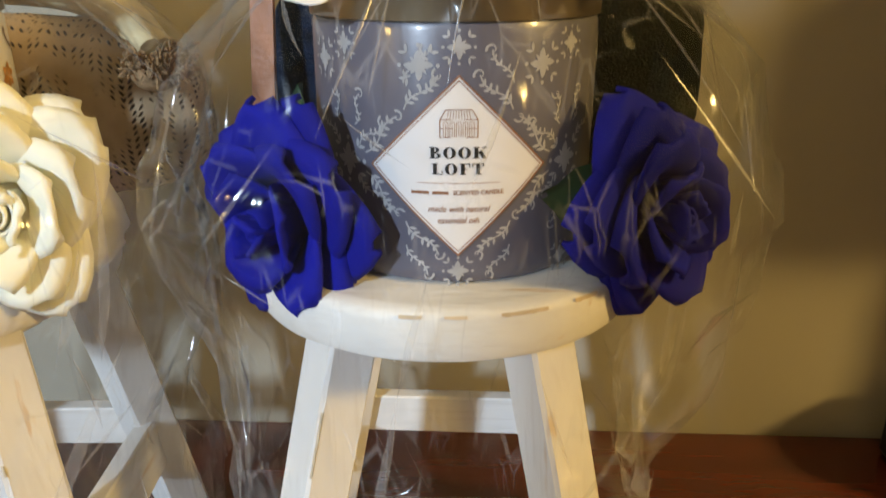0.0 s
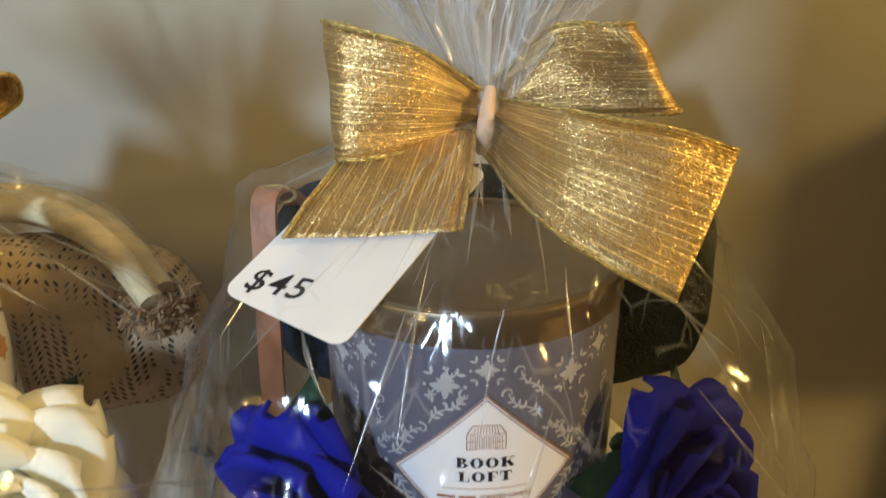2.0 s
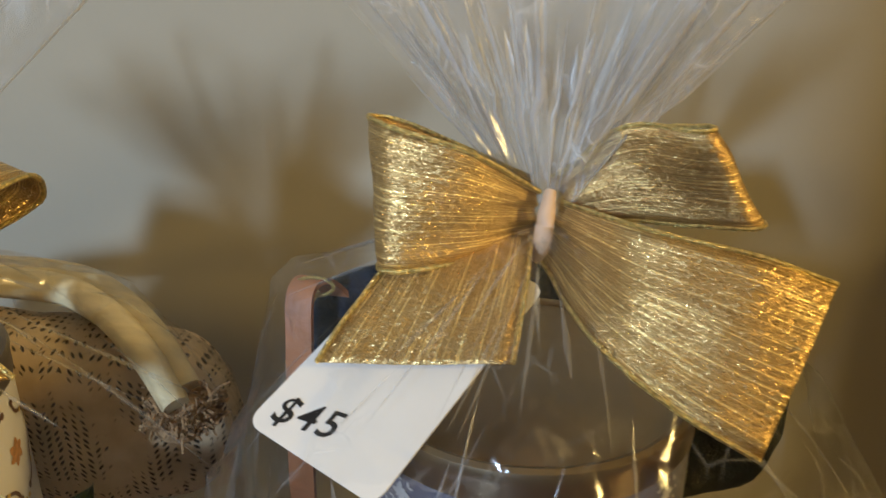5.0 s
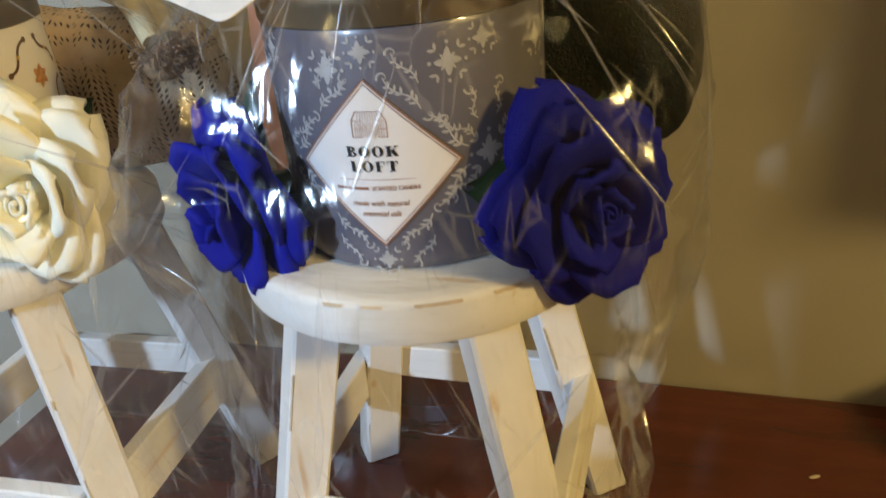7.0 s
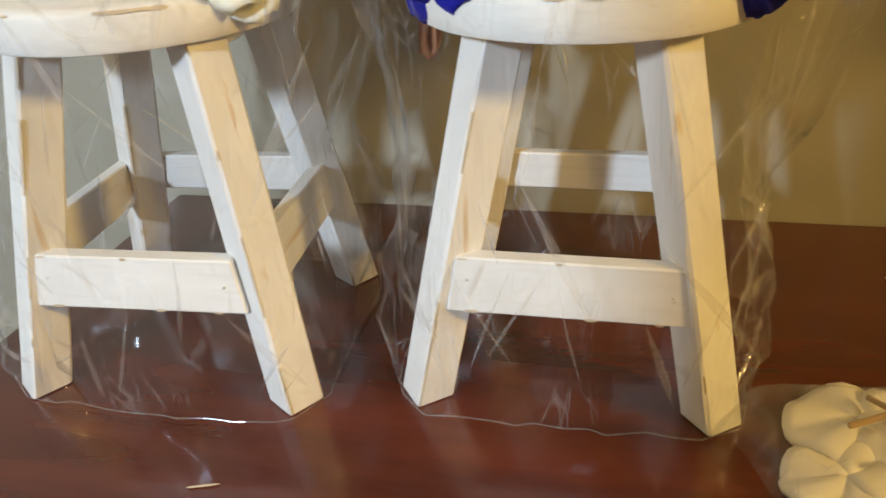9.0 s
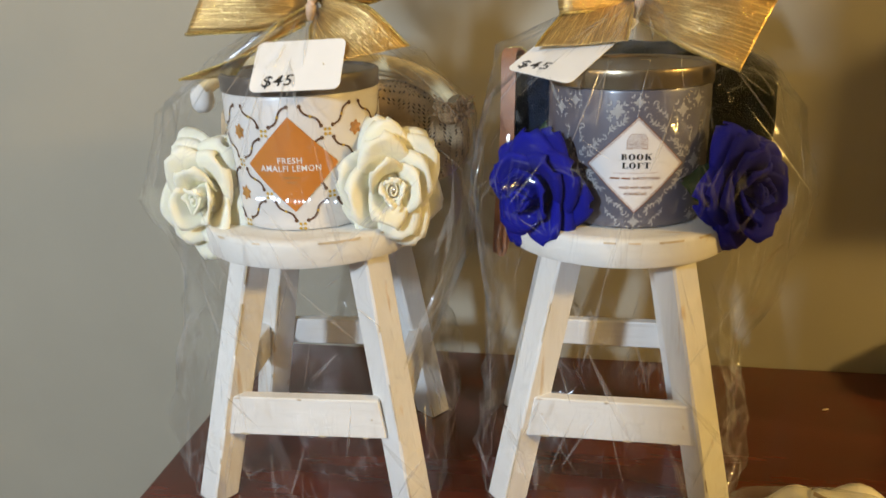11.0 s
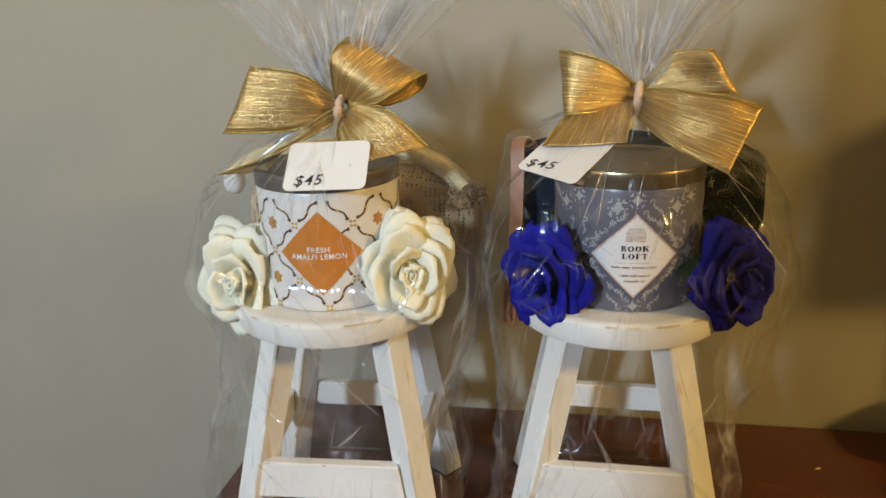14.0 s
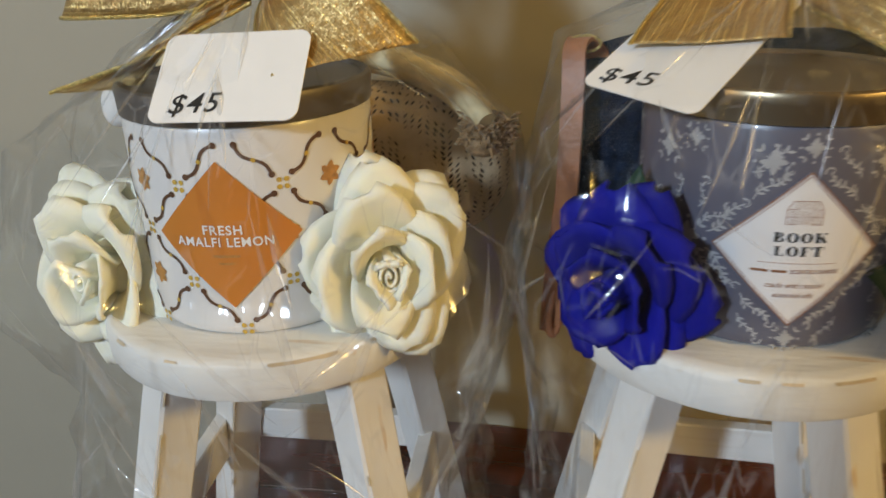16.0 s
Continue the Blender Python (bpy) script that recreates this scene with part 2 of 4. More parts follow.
M_SHEEN = cellophane("cellophane with painted sheen", (1.0, 1.0, 1.0), 0.085, 0.14, 0.10, 0.5, 0.0, 0.3)
M_GLINT = cellophane("creased cellophane with painted glints", (1.0, 1.0, 1.0), 0.24, 0.10, 0.28, 0.22, 0.0, 0.35)
M_POUCH = cellophane("clear cellophane with painted haze", (0.97, 0.97, 0.97), 0.10, 0.30, 0.10, 0.35, 0.15, 0.4)
M_GOLD = ribbon_gold("gold woven ribbon", (0.62, 0.43, 0.18), (0.36, 0.235, 0.09), 0.36)
M_GOLD_EDGE = mat("gold ribbon edging", (0.90, 0.70, 0.26), 0.34, metal=0.9, vary=0.3, scale=500, bump=0.9, fine=1500)
M_TIE = mat("peach twist tie", (0.72, 0.50, 0.34), 0.6)
M_CARD = mat("white card", (0.82, 0.80, 0.77), 0.7, vary=0.02, bump=0.03)
M_INK = mat("black ink", (0.015, 0.014, 0.014), 0.5, vary=0.0)
M_ROSE_W = mat("cream foam petals", (1.0, 0.97, 0.80), 0.75, vary=0.005, spec=0.3, scale=50, bump=0.08, fine=700)
M_ROSE_B = mat("royal blue foam petals", (0.009, 0.012, 0.31), 0.8, vary=0.08, spec=0.12, scale=50, bump=0.08, fine=700, rand=0.15)
for foam, thin, tone in ((M_ROSE_W, 0.16, (1.0, 0.98, 0.74)), (M_ROSE_B, 0.15, (0.01, 0.015, 0.5))):
    # foam sheet that lets light through
    fn, fl = foam.node_tree.nodes, foam.node_tree.links
    glow_through, both = fn.new("ShaderNodeBsdfTranslucent"), fn.new("ShaderNodeMixShader")
    glow_through.inputs[0].default_value, both.inputs[0].default_value = (*tone, 1), thin
    fl.new(fn["Principled BSDF"].outputs[0], both.inputs[1]), fl.new(glow_through.outputs[0], both.inputs[2])
    fl.new(both.outputs[0], fn["Material Output"].inputs[0])
    foam_shader = fn["Principled BSDF"]
    foam_shader.inputs["Subsurface Radius"].default_value = (1.0, 1.0, 0.8)
    foam_shader.inputs["Subsurface Weight"].default_value, foam_shader.inputs["Subsurface Scale"].default_value = (0.35, 0.002) if foam is M_ROSE_W else (0.1, 0.002)
M_STEM = mat("green leaf", (0.016, 0.055, 0.02), 0.5)
M_JARB = mat("slate blue jar print", (0.125, 0.12, 0.155), 0.32, vary=0.06, scale=30, bump=0.03, coat=0.3)
M_JARW = mat("white jar print", (0.74, 0.71, 0.68), 0.32, vary=0.04, scale=30, bump=0.03, coat=0.3)
M_PRINT = mat("pale damask print", (0.44, 0.43, 0.43), 0.4, vary=0.12, scale=150, bump=0.02)
M_LABEL = mat("white label", (0.78, 0.75, 0.73), 0.45, vary=0.02, bump=0.02)
M_COPPER = mat("copper line", (0.42, 0.20, 0.11), 0.35, metal=0.4, vary=0.1)
M_ORANGE = mat("orange label", (0.58, 0.20, 0.025), 0.4, vary=0.05, bump=0.02)
M_BROWN = mat("brown scroll print", (0.12, 0.055, 0.025), 0.4, vary=0.1)
M_YELLOW = mat("yellow dot print", (0.62, 0.40, 0.06), 0.4, vary=0.1)
M_FLOWER = mat("orange flower print", (0.60, 0.28, 0.07), 0.4, vary=0.25, scale=400)
M_LID = mat("brushed pewter lid", (0.31, 0.245, 0.16), 0.30, metal=0.9, vary=0.08, scale=40, bump=0.05)
M_LIDD = mat("dark grey lid", (0.16, 0.14, 0.125), 0.45, metal=0.5, vary=0.1, scale=40, bump=0.05)
M_NAVY = mat("navy glitter fabric", (0.014, 0.026, 0.055), 0.8, spec=0.1, vary=0.45, scale=160, bump=0.9, fine=600)
M_DARK = mat("dark green glitter fabric", (0.006, 0.009, 0.006), 0.8, spec=0.1, vary=0.45, scale=200, bump=0.9, fine=700)
M_TAN = mat("tan leather", (0.50, 0.20, 0.085), 0.45, vary=0.2, scale=60, bump=0.3)
M_CROCHET = crochet("taupe crochet", (0.70, 0.53, 0.33), (0.07, 0.045, 0.025))
M_CREAM = mat("cream braid", (0.84, 0.71, 0.42), 0.6, vary=0.18, scale=120, bump=0.5, stretch=(0.15, 1, 1))
M_JUTE = mat("jute fringe", (0.50, 0.31, 0.15), 0.9, vary=0.3, scale=300, bump=1.0, fine=900)
M_SOAP = mat("cream petals", (0.95, 0.90, 0.76), 0.6, vary=0.08, scale=40, bump=0.1)
M_STRAW = mat("tan cord", (0.48, 0.31, 0.14), 0.7, vary=0.2)
M_RED = mat("red paper", (0.45, 0.03, 0.06), 0.6, vary=0.2, scale=60)
M_BLACK = mat("black plastic", (0.012, 0.012, 0.012), 0.4)
M_GREEN = mat("green foil", (0.05, 0.42, 0.08), 0.35, vary=0.2)


# ---- mesh helpers ----
def part(name, bm, material, parent=None, label="", smooth=True):
    me = bpy.data.meshes.new(name)
    bm.normal_update()
    bm.to_mesh(me)
    bm.free()
    for p in me.polygons:
        p.use_smooth = smooth
    if smooth:
        me.set_sharp_from_angle(angle=radians(42))
    me.materials.append(material)
    ob = new(name, me)
    if parent:
        ob.parent = parent
    if label:
        ob["label"] = label
    if name in ("worn_rim", "bare_edge", "paint_chip", "dot_print", "scroll_print", "flower_print", "damask_print", "jute_rim", "creases", "ruffle_folds", "flashing_folds"):
        ob["kind"] = "stuff"
    return ob


def thing(name, loc, label, category, group="", kind="", turn=0.0):
    ob = new(name)
    ob.empty_display_size = 0.02
    ob.matrix_world = pose(*loc, 0, 0, turn)
    return tagged(ob, label, category, group, kind)


def box(bm, lo, hi, bevel=0.0, seg=2):
    r = bmesh.ops.create_cube(bm, size=1)
    vs = r["verts"]
    c, s = (Vector(lo) + Vector(hi)) / 2, Vector(hi) - Vector(lo)
    for v in vs:
        v.co = Vector((v.co.x * s.x, v.co.y * s.y, v.co.z * s.z)) + c
    if bevel:
        es = list({e for v in vs for e in v.link_edges})
        bmesh.ops.bevel(bm, geom=es, offset=bevel, segments=seg, affect="EDGES", profile=0.5)
    return bm


def lathe(bm, profile, n=72):
    rings = [[bm.verts.new((r * math.cos(2 * math.pi * k / n), r * math.sin(2 * math.pi * k / n), z)) for k in range(n)] for r, z in profile]
    for a, b in zip(rings, rings[1:]):
        for k in range(n):
            bm.faces.new((a[k], a[(k + 1) % n], b[(k + 1) % n], b[k]))
    bm.faces.new(rings[-1])
    bm.faces.new(rings[0][::-1])
    return bm


def grid(bm, pts, close=False, uvs=None):
    """pts: rows of places; faces between neighbours."""
    rows = [[bm.verts.new(p) for p in row] for row in pts]
    lay = bm.loops.layers.uv.new("UVMap") if uvs is not None else None
    for i in range(len(rows) - 1):
        m = len(rows[i])
        for j in range(m if close else m - 1):
            k = (j + 1) % m
            f = bm.faces.new((rows[i][j], rows[i][k], rows[i + 1][k], rows[i + 1][j]))
            if lay:
                for lp, (a, b) in zip(f.loops, ((i, j), (i, k), (i + 1, k), (i + 1, j))):
                    lp[lay].uv = uvs[a][b]
    return bm


def spline(keys, n):
    """Catmull-Rom through vectors."""
    ks = [Vector(k) for k in keys]
    ks = [2 * ks[0] - ks[1]] + ks + [2 * ks[-1] - ks[-2]]
    out, m = [], len(ks) - 3
    for i in range(n + 1):
        u = min(i / n * m, m - 1e-6)
        j, t = int(u), u - int(u)
        a, b, c, d = ks[j:j + 4]
        out.append(0.5 * (2 * b + (c - a) * t + (2 * a - 5 * b + 4 * c - d) * t * t + (3 * b - a - 3 * c + d) * t ** 3))
    return out


def tube(bm, line, radius, n=8):
    rings = []
    for i, p in enumerate(line):
        t = (line[min(i + 1, len(line) - 1)] - line[max(i - 1, 0)]).normalized()
        a = t.cross(Vector((0.31, 0.17, 0.93))).normalized()
        b = t.cross(a)
        r = radius(i / (len(line) - 1)) if callable(radius) else radius
        rings.append([bm.verts.new(p + r * (math.cos(2 * math.pi * k / n) * a + math.sin(2 * math.pi * k / n) * b)) for k in range(n)])
    for x, y in zip(rings, rings[1:]):
        for k in range(n):
            bm.faces.new((x[k], x[(k + 1) % n], y[(k + 1) % n], y[k]))
    bm.faces.new(rings[0][::-1]), bm.faces.new(rings[-1])
    return bm


def strap(bm, line, across, half, thick):
    """A flat band along a line, with thickness."""
    rows = []
    for i, p in enumerate(line):
        t = (line[min(i + 1, len(line) - 1)] - line[max(i - 1, 0)]).normalized()
        w = (Vector(across) - t * t.dot(Vector(across))).normalized()
        nrm = t.cross(w) * thick / 2
        rows.append([p + w * half + nrm, p - w * half + nrm, p - w * half - nrm, p + w * half - nrm])
    return grid(bm, rows, close=True)


# ---- the room ----
BACK, LEFT, RIGHT, FRONT, FLOOR, TOP = 0.523, -2.1, 2.3, -2.0, -0.76, 1.85


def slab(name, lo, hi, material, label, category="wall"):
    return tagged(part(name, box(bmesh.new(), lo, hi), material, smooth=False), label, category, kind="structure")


slab("wall_back", (LEFT, BACK, FLOOR), (RIGHT, BACK + 0.12, TOP), M_WALL, "plain beige painted wall behind the table")
slab("wall_left", (LEFT - 0.12, FRONT - 0.12, FLOOR), (LEFT, BACK + 0.12, TOP), M_CEIL, "plain pale painted side wall")
slab("wall_right", (RIGHT, FRONT - 0.12, FLOOR), (RIGHT + 0.12, BACK + 0.12, TOP), M_CEIL, "plain pale painted side wall")
WX0, WX1, WZ0, WZ1 = -1.31, -0.84, 0.90, 1.50
bm = bmesh.new()
for lo, hi in (((LEFT, FRONT - 0.12, FLOOR), (WX0, FRONT, TOP)), ((WX1, FRONT - 0.12, FLOOR), (RIGHT, FRONT, TOP)),
               ((WX0, FRONT - 0.12, FLOOR), (WX1, FRONT, WZ0)), ((WX0, FRONT - 0.12, WZ1), (WX1, FRONT, TOP))):
    box(bm, lo, hi)
tagged(part("wall_front", bm, M_CEIL, smooth=False), "plain pale painted wall with a window opening", "wall", kind="structure")
# Unseen wall behind the camera, added to hold daylight off the right-hand wall.
slab("wall_daylight_block", (-0.352, -0.56, FLOOR), (RIGHT, -0.48, TOP), M_WALL, "unseen plain beige wall added to keep daylight off the right side")
slab("floor", (LEFT, FRONT, FLOOR - 0.1), (RIGHT, BACK, FLOOR), M_FLOOR, "dark brown floor", "floor")
slab("ceiling", (LEFT, FRONT, TOP), (RIGHT, BACK, TOP + 0.1), M_CEIL, "plain pale ceiling", "ceiling")

# table
table = thing("table", (0, 0, FLOOR), "polished dark reddish mahogany table against the wall", "table")
T0, T1, TY0 = -0.365, 1.05, -0.12
H = -FLOOR
part("tabletop", box(bmesh.new(), (T0, TY0, H - 0.03), (T1, BACK - 0.002, H), 0.004, 3), M_TABLE, table)
part("apron", box(bmesh.new(), (T0 + 0.05, TY0 + 0.05, H - 0.11), (T1 - 0.05, BACK - 0.05, H - 0.0305)), M_TABLE, table, smooth=False)
for x in (T0 + 0.06, T1 - 0.06):
    for y in (TY0 + 0.06, BACK - 0.06):
        part("leg", box(bmesh.new(), (x - 0.025, y - 0.025, 0), (x + 0.025, y + 0.025, H - 0.1105), 0.004), M_TABLE, table, smooth=False)


# ---- stools ----
def stool(loc, turn, section, group, lean=0.0, fx=0.0755, fy=0.0660):
    """A small white stool: round seat, four splayed square legs, four rails."""
    st = thing("stool", loc, "small white-painted wooden stool with worn edges", "stool", group, turn=turn)
    rnd = random.Random(int(loc[0] * 1000) + 7)
    n, prof = 96, ((0.0790, 0.1962), (0.0817, 0.1970), (0.0826, 0.1990), (0.0828, 0.2060), (0.0826, 0.2125), (0.0818, 0.2148), (0.0798, 0.2162), (0.0760, 0.2166))
    bm = bmesh.new()
    lathe(bm, prof, n)
    for v in bm.verts:
        k = 1 + 0.006 * noise.noise(Vector((v.co.x * 40, v.co.y * 40, loc[0] * 9)))
        v.co.x, v.co.y = v.co.x * k, v.co.y * k
    seat = part("seat", bm, M_SEATP, st, "round seat in brushed white paint")
    seat.data.polygons[-1].use_smooth = seat.data.polygons[-2].use_smooth = False
    # worn rim: bare wood showing through along the upper edge
    bm = bmesh.new()
    for k in range(260):
        a0, a1 = 2 * math.pi * k / 260, 2 * math.pi * (k + 1) / 260
        w = [noise.noise(Vector((math.cos(a) * 6, math.sin(a) * 6, loc[0] * 5))) + 0.35 * noise.noise(Vector((math.cos(a) * 40, math.sin(a) * 40, 2))) for a in (a0, a1)]
        if min(w) < 0.10:
            continue
        q = []
        for a, s in ((a0, w[0]), (a1, w[1])):
            kk = 1 + 0.006 * noise.noise(Vector((0.0825 * math.cos(a) * 40, 0.0825 * math.sin(a) * 40, loc[0] * 9)))
            h = 0.0030 * min(0.5, max(0.0, s - 0.06)) * (0.6 + 0.5 * noise.noise(Vector((a * 30, s, 4))))
            for r, z in ((0.0826 * kk + 0.0004, 0.2140 - h), (0.0820 * kk + 0.0003, 0.2147 + 0.1 * h)):
                q.append(bm.verts.new((r * math.cos(a), r * math.sin(a), z + 0.0003)))
        bm.faces.new((q[0], q[2], q[3], q[1]))
    part("worn_rim", bm, M_RAW, seat, "chipped paint with bare pine showing")
    for sx in (-1, 1):
        for sy in (-1, 1):
            bm = bmesh.new()
            a = 0.0112
            c, s = math.cos(radians(section)), math.sin(radians(section))
            rows = []
            for i in range(9):
                f = i / 8
                cx, cy = sx * (fx + (0.0375 - fx) * f) + (lean * f if sx > 0 else 0), sy * (fy + (0.0415 - fy) * f)
                ring = []
                for px, py in ((-a, -a * 0.86), (-a * 0.86, -a), (a * 0.86, -a), (a, -a * 0.86), (a, a * 0.86), (a * 0.86, a), (-a * 0.86, a), (-a, a * 0.86)):
                    j = 0.0003 * rnd.uniform(-1, 1)
                    ring.append((cx + (px + j) * c - (py + j) * s, cy + (px + j) * s + (py + j) * c, 0.0008 + 0.1947 * f))
                rows.append(ring)
            grid(bm, rows, close=True)
            bm.verts.ensure_lookup_table()
            bm.faces.new([bm.verts[i] for i in range(7, -1, -1)])
            leg = part("leg", bm, M_PAINT, st, smooth=False)
            # bare wood showing along the front arris
            bm = bmesh.new()
            for i in range(40):
                f0, f1 = i / 40, (i + 1) / 40
                g = noise.noise(Vector((f0 * 6, sx * 3.1 + loc[0] * 7, sy * 2.0)))
                if g < 0.08:
                    continue
                q = []
                for f in (f0, f1):
                    cx, cy = sx * (fx + (0.0375 - fx) * f) + (lean * f if sx > 0 else 0), sy * (fy + (0.0415 - fy) * f)
                    wd = 0.0001 + 0.0007 * max(0, g)
                    for px, py in ((-a * 0.93 - 0.0003, -a * 0.93 - 0.0003), (-a * 0.93 + wd, -a - 0.0004)):
                        q.append(bm.verts.new((cx + px * c - py * s, cy + px * s + py * c, 0.0008 + 0.1947 * f)))
                bm.faces.new((q[0], q[1], q[3], q[2]))
            part("bare_edge", bm, M_RAW, leg, "bare pine along the edge", smooth=False)
    for k, (half, off, z) in enumerate(((0.0610, 0.0712, 0.0580), (0.0600, 0.0705, 0.0690), (0.0560, 0.0745, 0.0640), (0.0560, 0.0745, 0.0640))):
        tall = 0.0255 if k == 1 else 0.0305
        bm = box(bmesh.new(), (-half, -off, z), (half, -off + 0.0095, z + tall), 0.0009, 1)
        for v in bm.verts:
            f = (v.co.z - z) / tall
            v.co.x *= 1 - 0.09 * f
            v.co.y += 0.0030 * f
            v.co.z += 0.0006 * noise.noise(v.co * 60)
        bmesh.ops.rotate(bm, verts=bm.verts, cent=(0, 0, 0), matrix=Matrix.Rotation((0, math.pi, math.pi / 2, -math.pi / 2)[k], 3, "Z"))
        rail = part("rail", bm, M_RAIL, st, smooth=False)
        if k == 0:
            bm = bmesh.new()
            for x, zz, w, h in ((-0.052, 0.0878, 0.006, 0.0007), (-0.004, 0.0878, 0.004, 0.0012), (0.012, 0.0589, 0.007, 0.0012), (0.045, 0.0587, 0.005, 0.0009), (-0.048, 0.0591, 0.009, 0.0012)):
                yy = -off - 0.0003 + 0.0030 * (zz - z) / tall
                vs = [bm.verts.new((x + w * u * rnd.uniform(0.7, 1), yy, zz + h * v)) for u, v in ((-0.5, -0.5), (0.1, -0.8), (0.5, -0.4), (0.45, 0.5), (-0.1, 0.7), (-0.5, 0.4))]
                bm.faces.new(vs)
            part("paint_chip", bm, M_RAW, rail, "chips of bare wood", smooth=False)
            for x in (-0.050, -0.0495, 0.050, 0.0505):
                bm = bmesh.new()
                bmesh.ops.create_circle(bm, cap_ends=True, radius=0.0006, segments=8)
                bmesh.ops.rotate(bm, verts=bm.verts, cent=(0, 0, 0), matrix=Matrix.Rotation(math.pi / 2, 3, "X"))
                bmesh.ops.translate(bm, verts=bm.verts, vec=(x, -off + 0.0010, 0.0650 + 0.016 * rnd.random()))
                part("nail_hole", bm, M_RAW, rail, smooth=False)
    return st


RS, LS = Vector((0.000, 0.3500, 0.0)), Vector((-0.2285, 0.3280, 0.0))
stool(RS, 0.0, 38, "white stools")
stool(LS, 3.5, 52, "white stools", 0.011, 0.0775, 0.0670)


# ---- candles ----
class Wrap:
    """Flat shapes bent round a jar."""
    def __init__(self, radius, turn):
        self.r, self.t = radius, radians(turn)

    def at(self, s, z, off):
        a = self.t + s / self.r
        return ((self.r + off) * math.sin(a), -(self.r + off) * math.cos(a), z)

    def poly(self, bm, pts, off):
        bm.faces.new([bm.verts.new(self.at(s, z, off)) for s, z in pts])

    def leaf(self, bm, s, z, ang, length, width, off=0.0003):
        c, d = math.cos(ang), math.sin(ang)
        pts = [(0, 0), (0.25, 0.42), (0.55, 0.5), (0.82, 0.3), (1, 0), (0.82, -0.22), (0.55, -0.36), (0.25, -0.3)]
        self.poly(bm, [(s + u * length * c - v * width * d, z + u * length * d + v * width * c) for u, v in pts], off)

    def curl(self, bm, s, z, ang, size, turns=0.75, sign=1, w0=0.12, off=0.0003, ball=0.0):
        n = 12
        last = None
        for i in range(n + 1):
            t = i / n
            r = size * (1 - 0.72 * t)
            a = ang + sign * t * turns * 2 * math.pi
            cs, cz = s + r * math.cos(a), z + r * math.sin(a)
            w = size * w0 * (1.25 - t)
            q = [bm.verts.new(self.at(cs + w * math.cos(a), cz + w * math.sin(a), off)), bm.verts.new(self.at(cs - w * math.cos(a), cz - w * math.sin(a), off))]
            if last:
                bm.faces.new((last[0], q[0], q[1], last[1]) if sign < 0 else (last[1], q[1], q[0], last[0]))
            last = q

    def disc(self, bm, s, z, r, off=0.0004, n=10):
        self.poly(bm, [(s + r * math.cos(2 * math.pi * k / n), z + r * math.sin(2 * math.pi * k / n)) for k in range(n)], off)

    def diamond(self, bm, s, z, half_w, half_h, off, n=14):
        pts = [[self.at(s + (i + j) / n * half_w - half_w, z + (i - j) / n * half_h, off) for j in range(n + 1)] for i in range(n + 1)]
        grid(bm, pts)

    def frame_line(self, bm, s, z, hw, hh, width, off, n=14):
        cs = [(hw, 0), (0, hh), (-hw, 0), (0, -hh), (hw, 0)]
        f = 1 - width / hh * 1.4
        for (a, b), (c, d) in zip(cs, cs[1:]):
            pts = [[self.at(s + (a + (c - a) * i / n) * g, z + (b + (d - b) * i / n) * g, off) for i in range(n + 1)] for g in (1, f)]
            grid(bm, pts)

    def bar(self, bm, s0, s1, z, h, off, n=10):
        grid(bm, [[self.at(s0 + (s1 - s0) * i / n, z + v * h, off) for i in range(n + 1)] for v in (-0.5, 0.5)])


def lettering(body, size, bold=0.0, shear=0.0, space=1.0):
    """A flat bmesh of a line of writing, centred on 0, 0."""
    cu = bpy.data.curves.new("writing", "FONT")
    cu.body, cu.size, cu.align_x, cu.align_y = body, size, "CENTER", "CENTER"
    cu.offset, cu.shear, cu.space_character, cu.resolution_u = bold, shear, space, 3
    ob = new("writing", cu)
    bpy.context.view_layer.update()
    me = bpy.data.meshes.new_from_object(ob.evaluated_get(bpy.context.evaluated_depsgraph_get()))
    bpy.data.objects.remove(ob)
    bm = bmesh.new()
    bm.from_mesh(me)
    bpy.data.meshes.remove(me)
    return bm


def wrapped_text(wr, body, size, s, z, off, material, parent, label, bold=0.0, shear=0.0, space=1.0, widen=1.0):
    bm = lettering(body, size, bold, shear, space)
    for v in bm.verts:
        v.co = wr.at(s + v.co.x * widen, z + v.co.y, off)
    return part("lettering", bm, material, parent, label, smooth=False)


def jar(name, loc, label, body, lid):
    j = thing(name, loc, label, "candle", "scented candles")
    part("jar_body", lathe(bmesh.new(), ((0.050, 0.0), (0.0535, 0.0008), (0.0552, 0.0035), (0.0555, 0.006), (0.0555, 0.0905), (0.0548, 0.0925), (0.052, 0.0926)), 96), body, j)
    part("lid", lathe(bmesh.new(), ((0.0545, 0.0927), (0.0562, 0.0932), (0.0564, 0.1000), (0.0568, 0.1030), (0.0562, 0.1048), (0.0545, 0.1056), (0.0530, 0.1050), (0.0522, 0.1036), (0.0500, 0.1034)), 96), lid, j, "flat round metal lid with a rolled rim")
    return j


ZJ = 0.2168
book = jar("candle", (0.0045, 0.3455, ZJ), "slate grey candle jar with pale damask print and white diamond label", M_JARB, M_LID)
wr = Wrap(0.0555, 3.5)
LZ = 0.2610 - ZJ
bm = bmesh.new()
def vine(p0, p1, sway, side, leaves):
    """A thin stem from p0 to p1 with pairs of small leaves and a curl at its end."""
    (s0, z0), (s1, z1) = p0, p1
    ang, ln = math.atan2(z1 - z0, s1 - s0), math.hypot(s1 - s0, z1 - z0)
    pts = []
    for k in range(15):
        t = k / 14
        o = sway * math.sin(t * math.pi * 2) * side
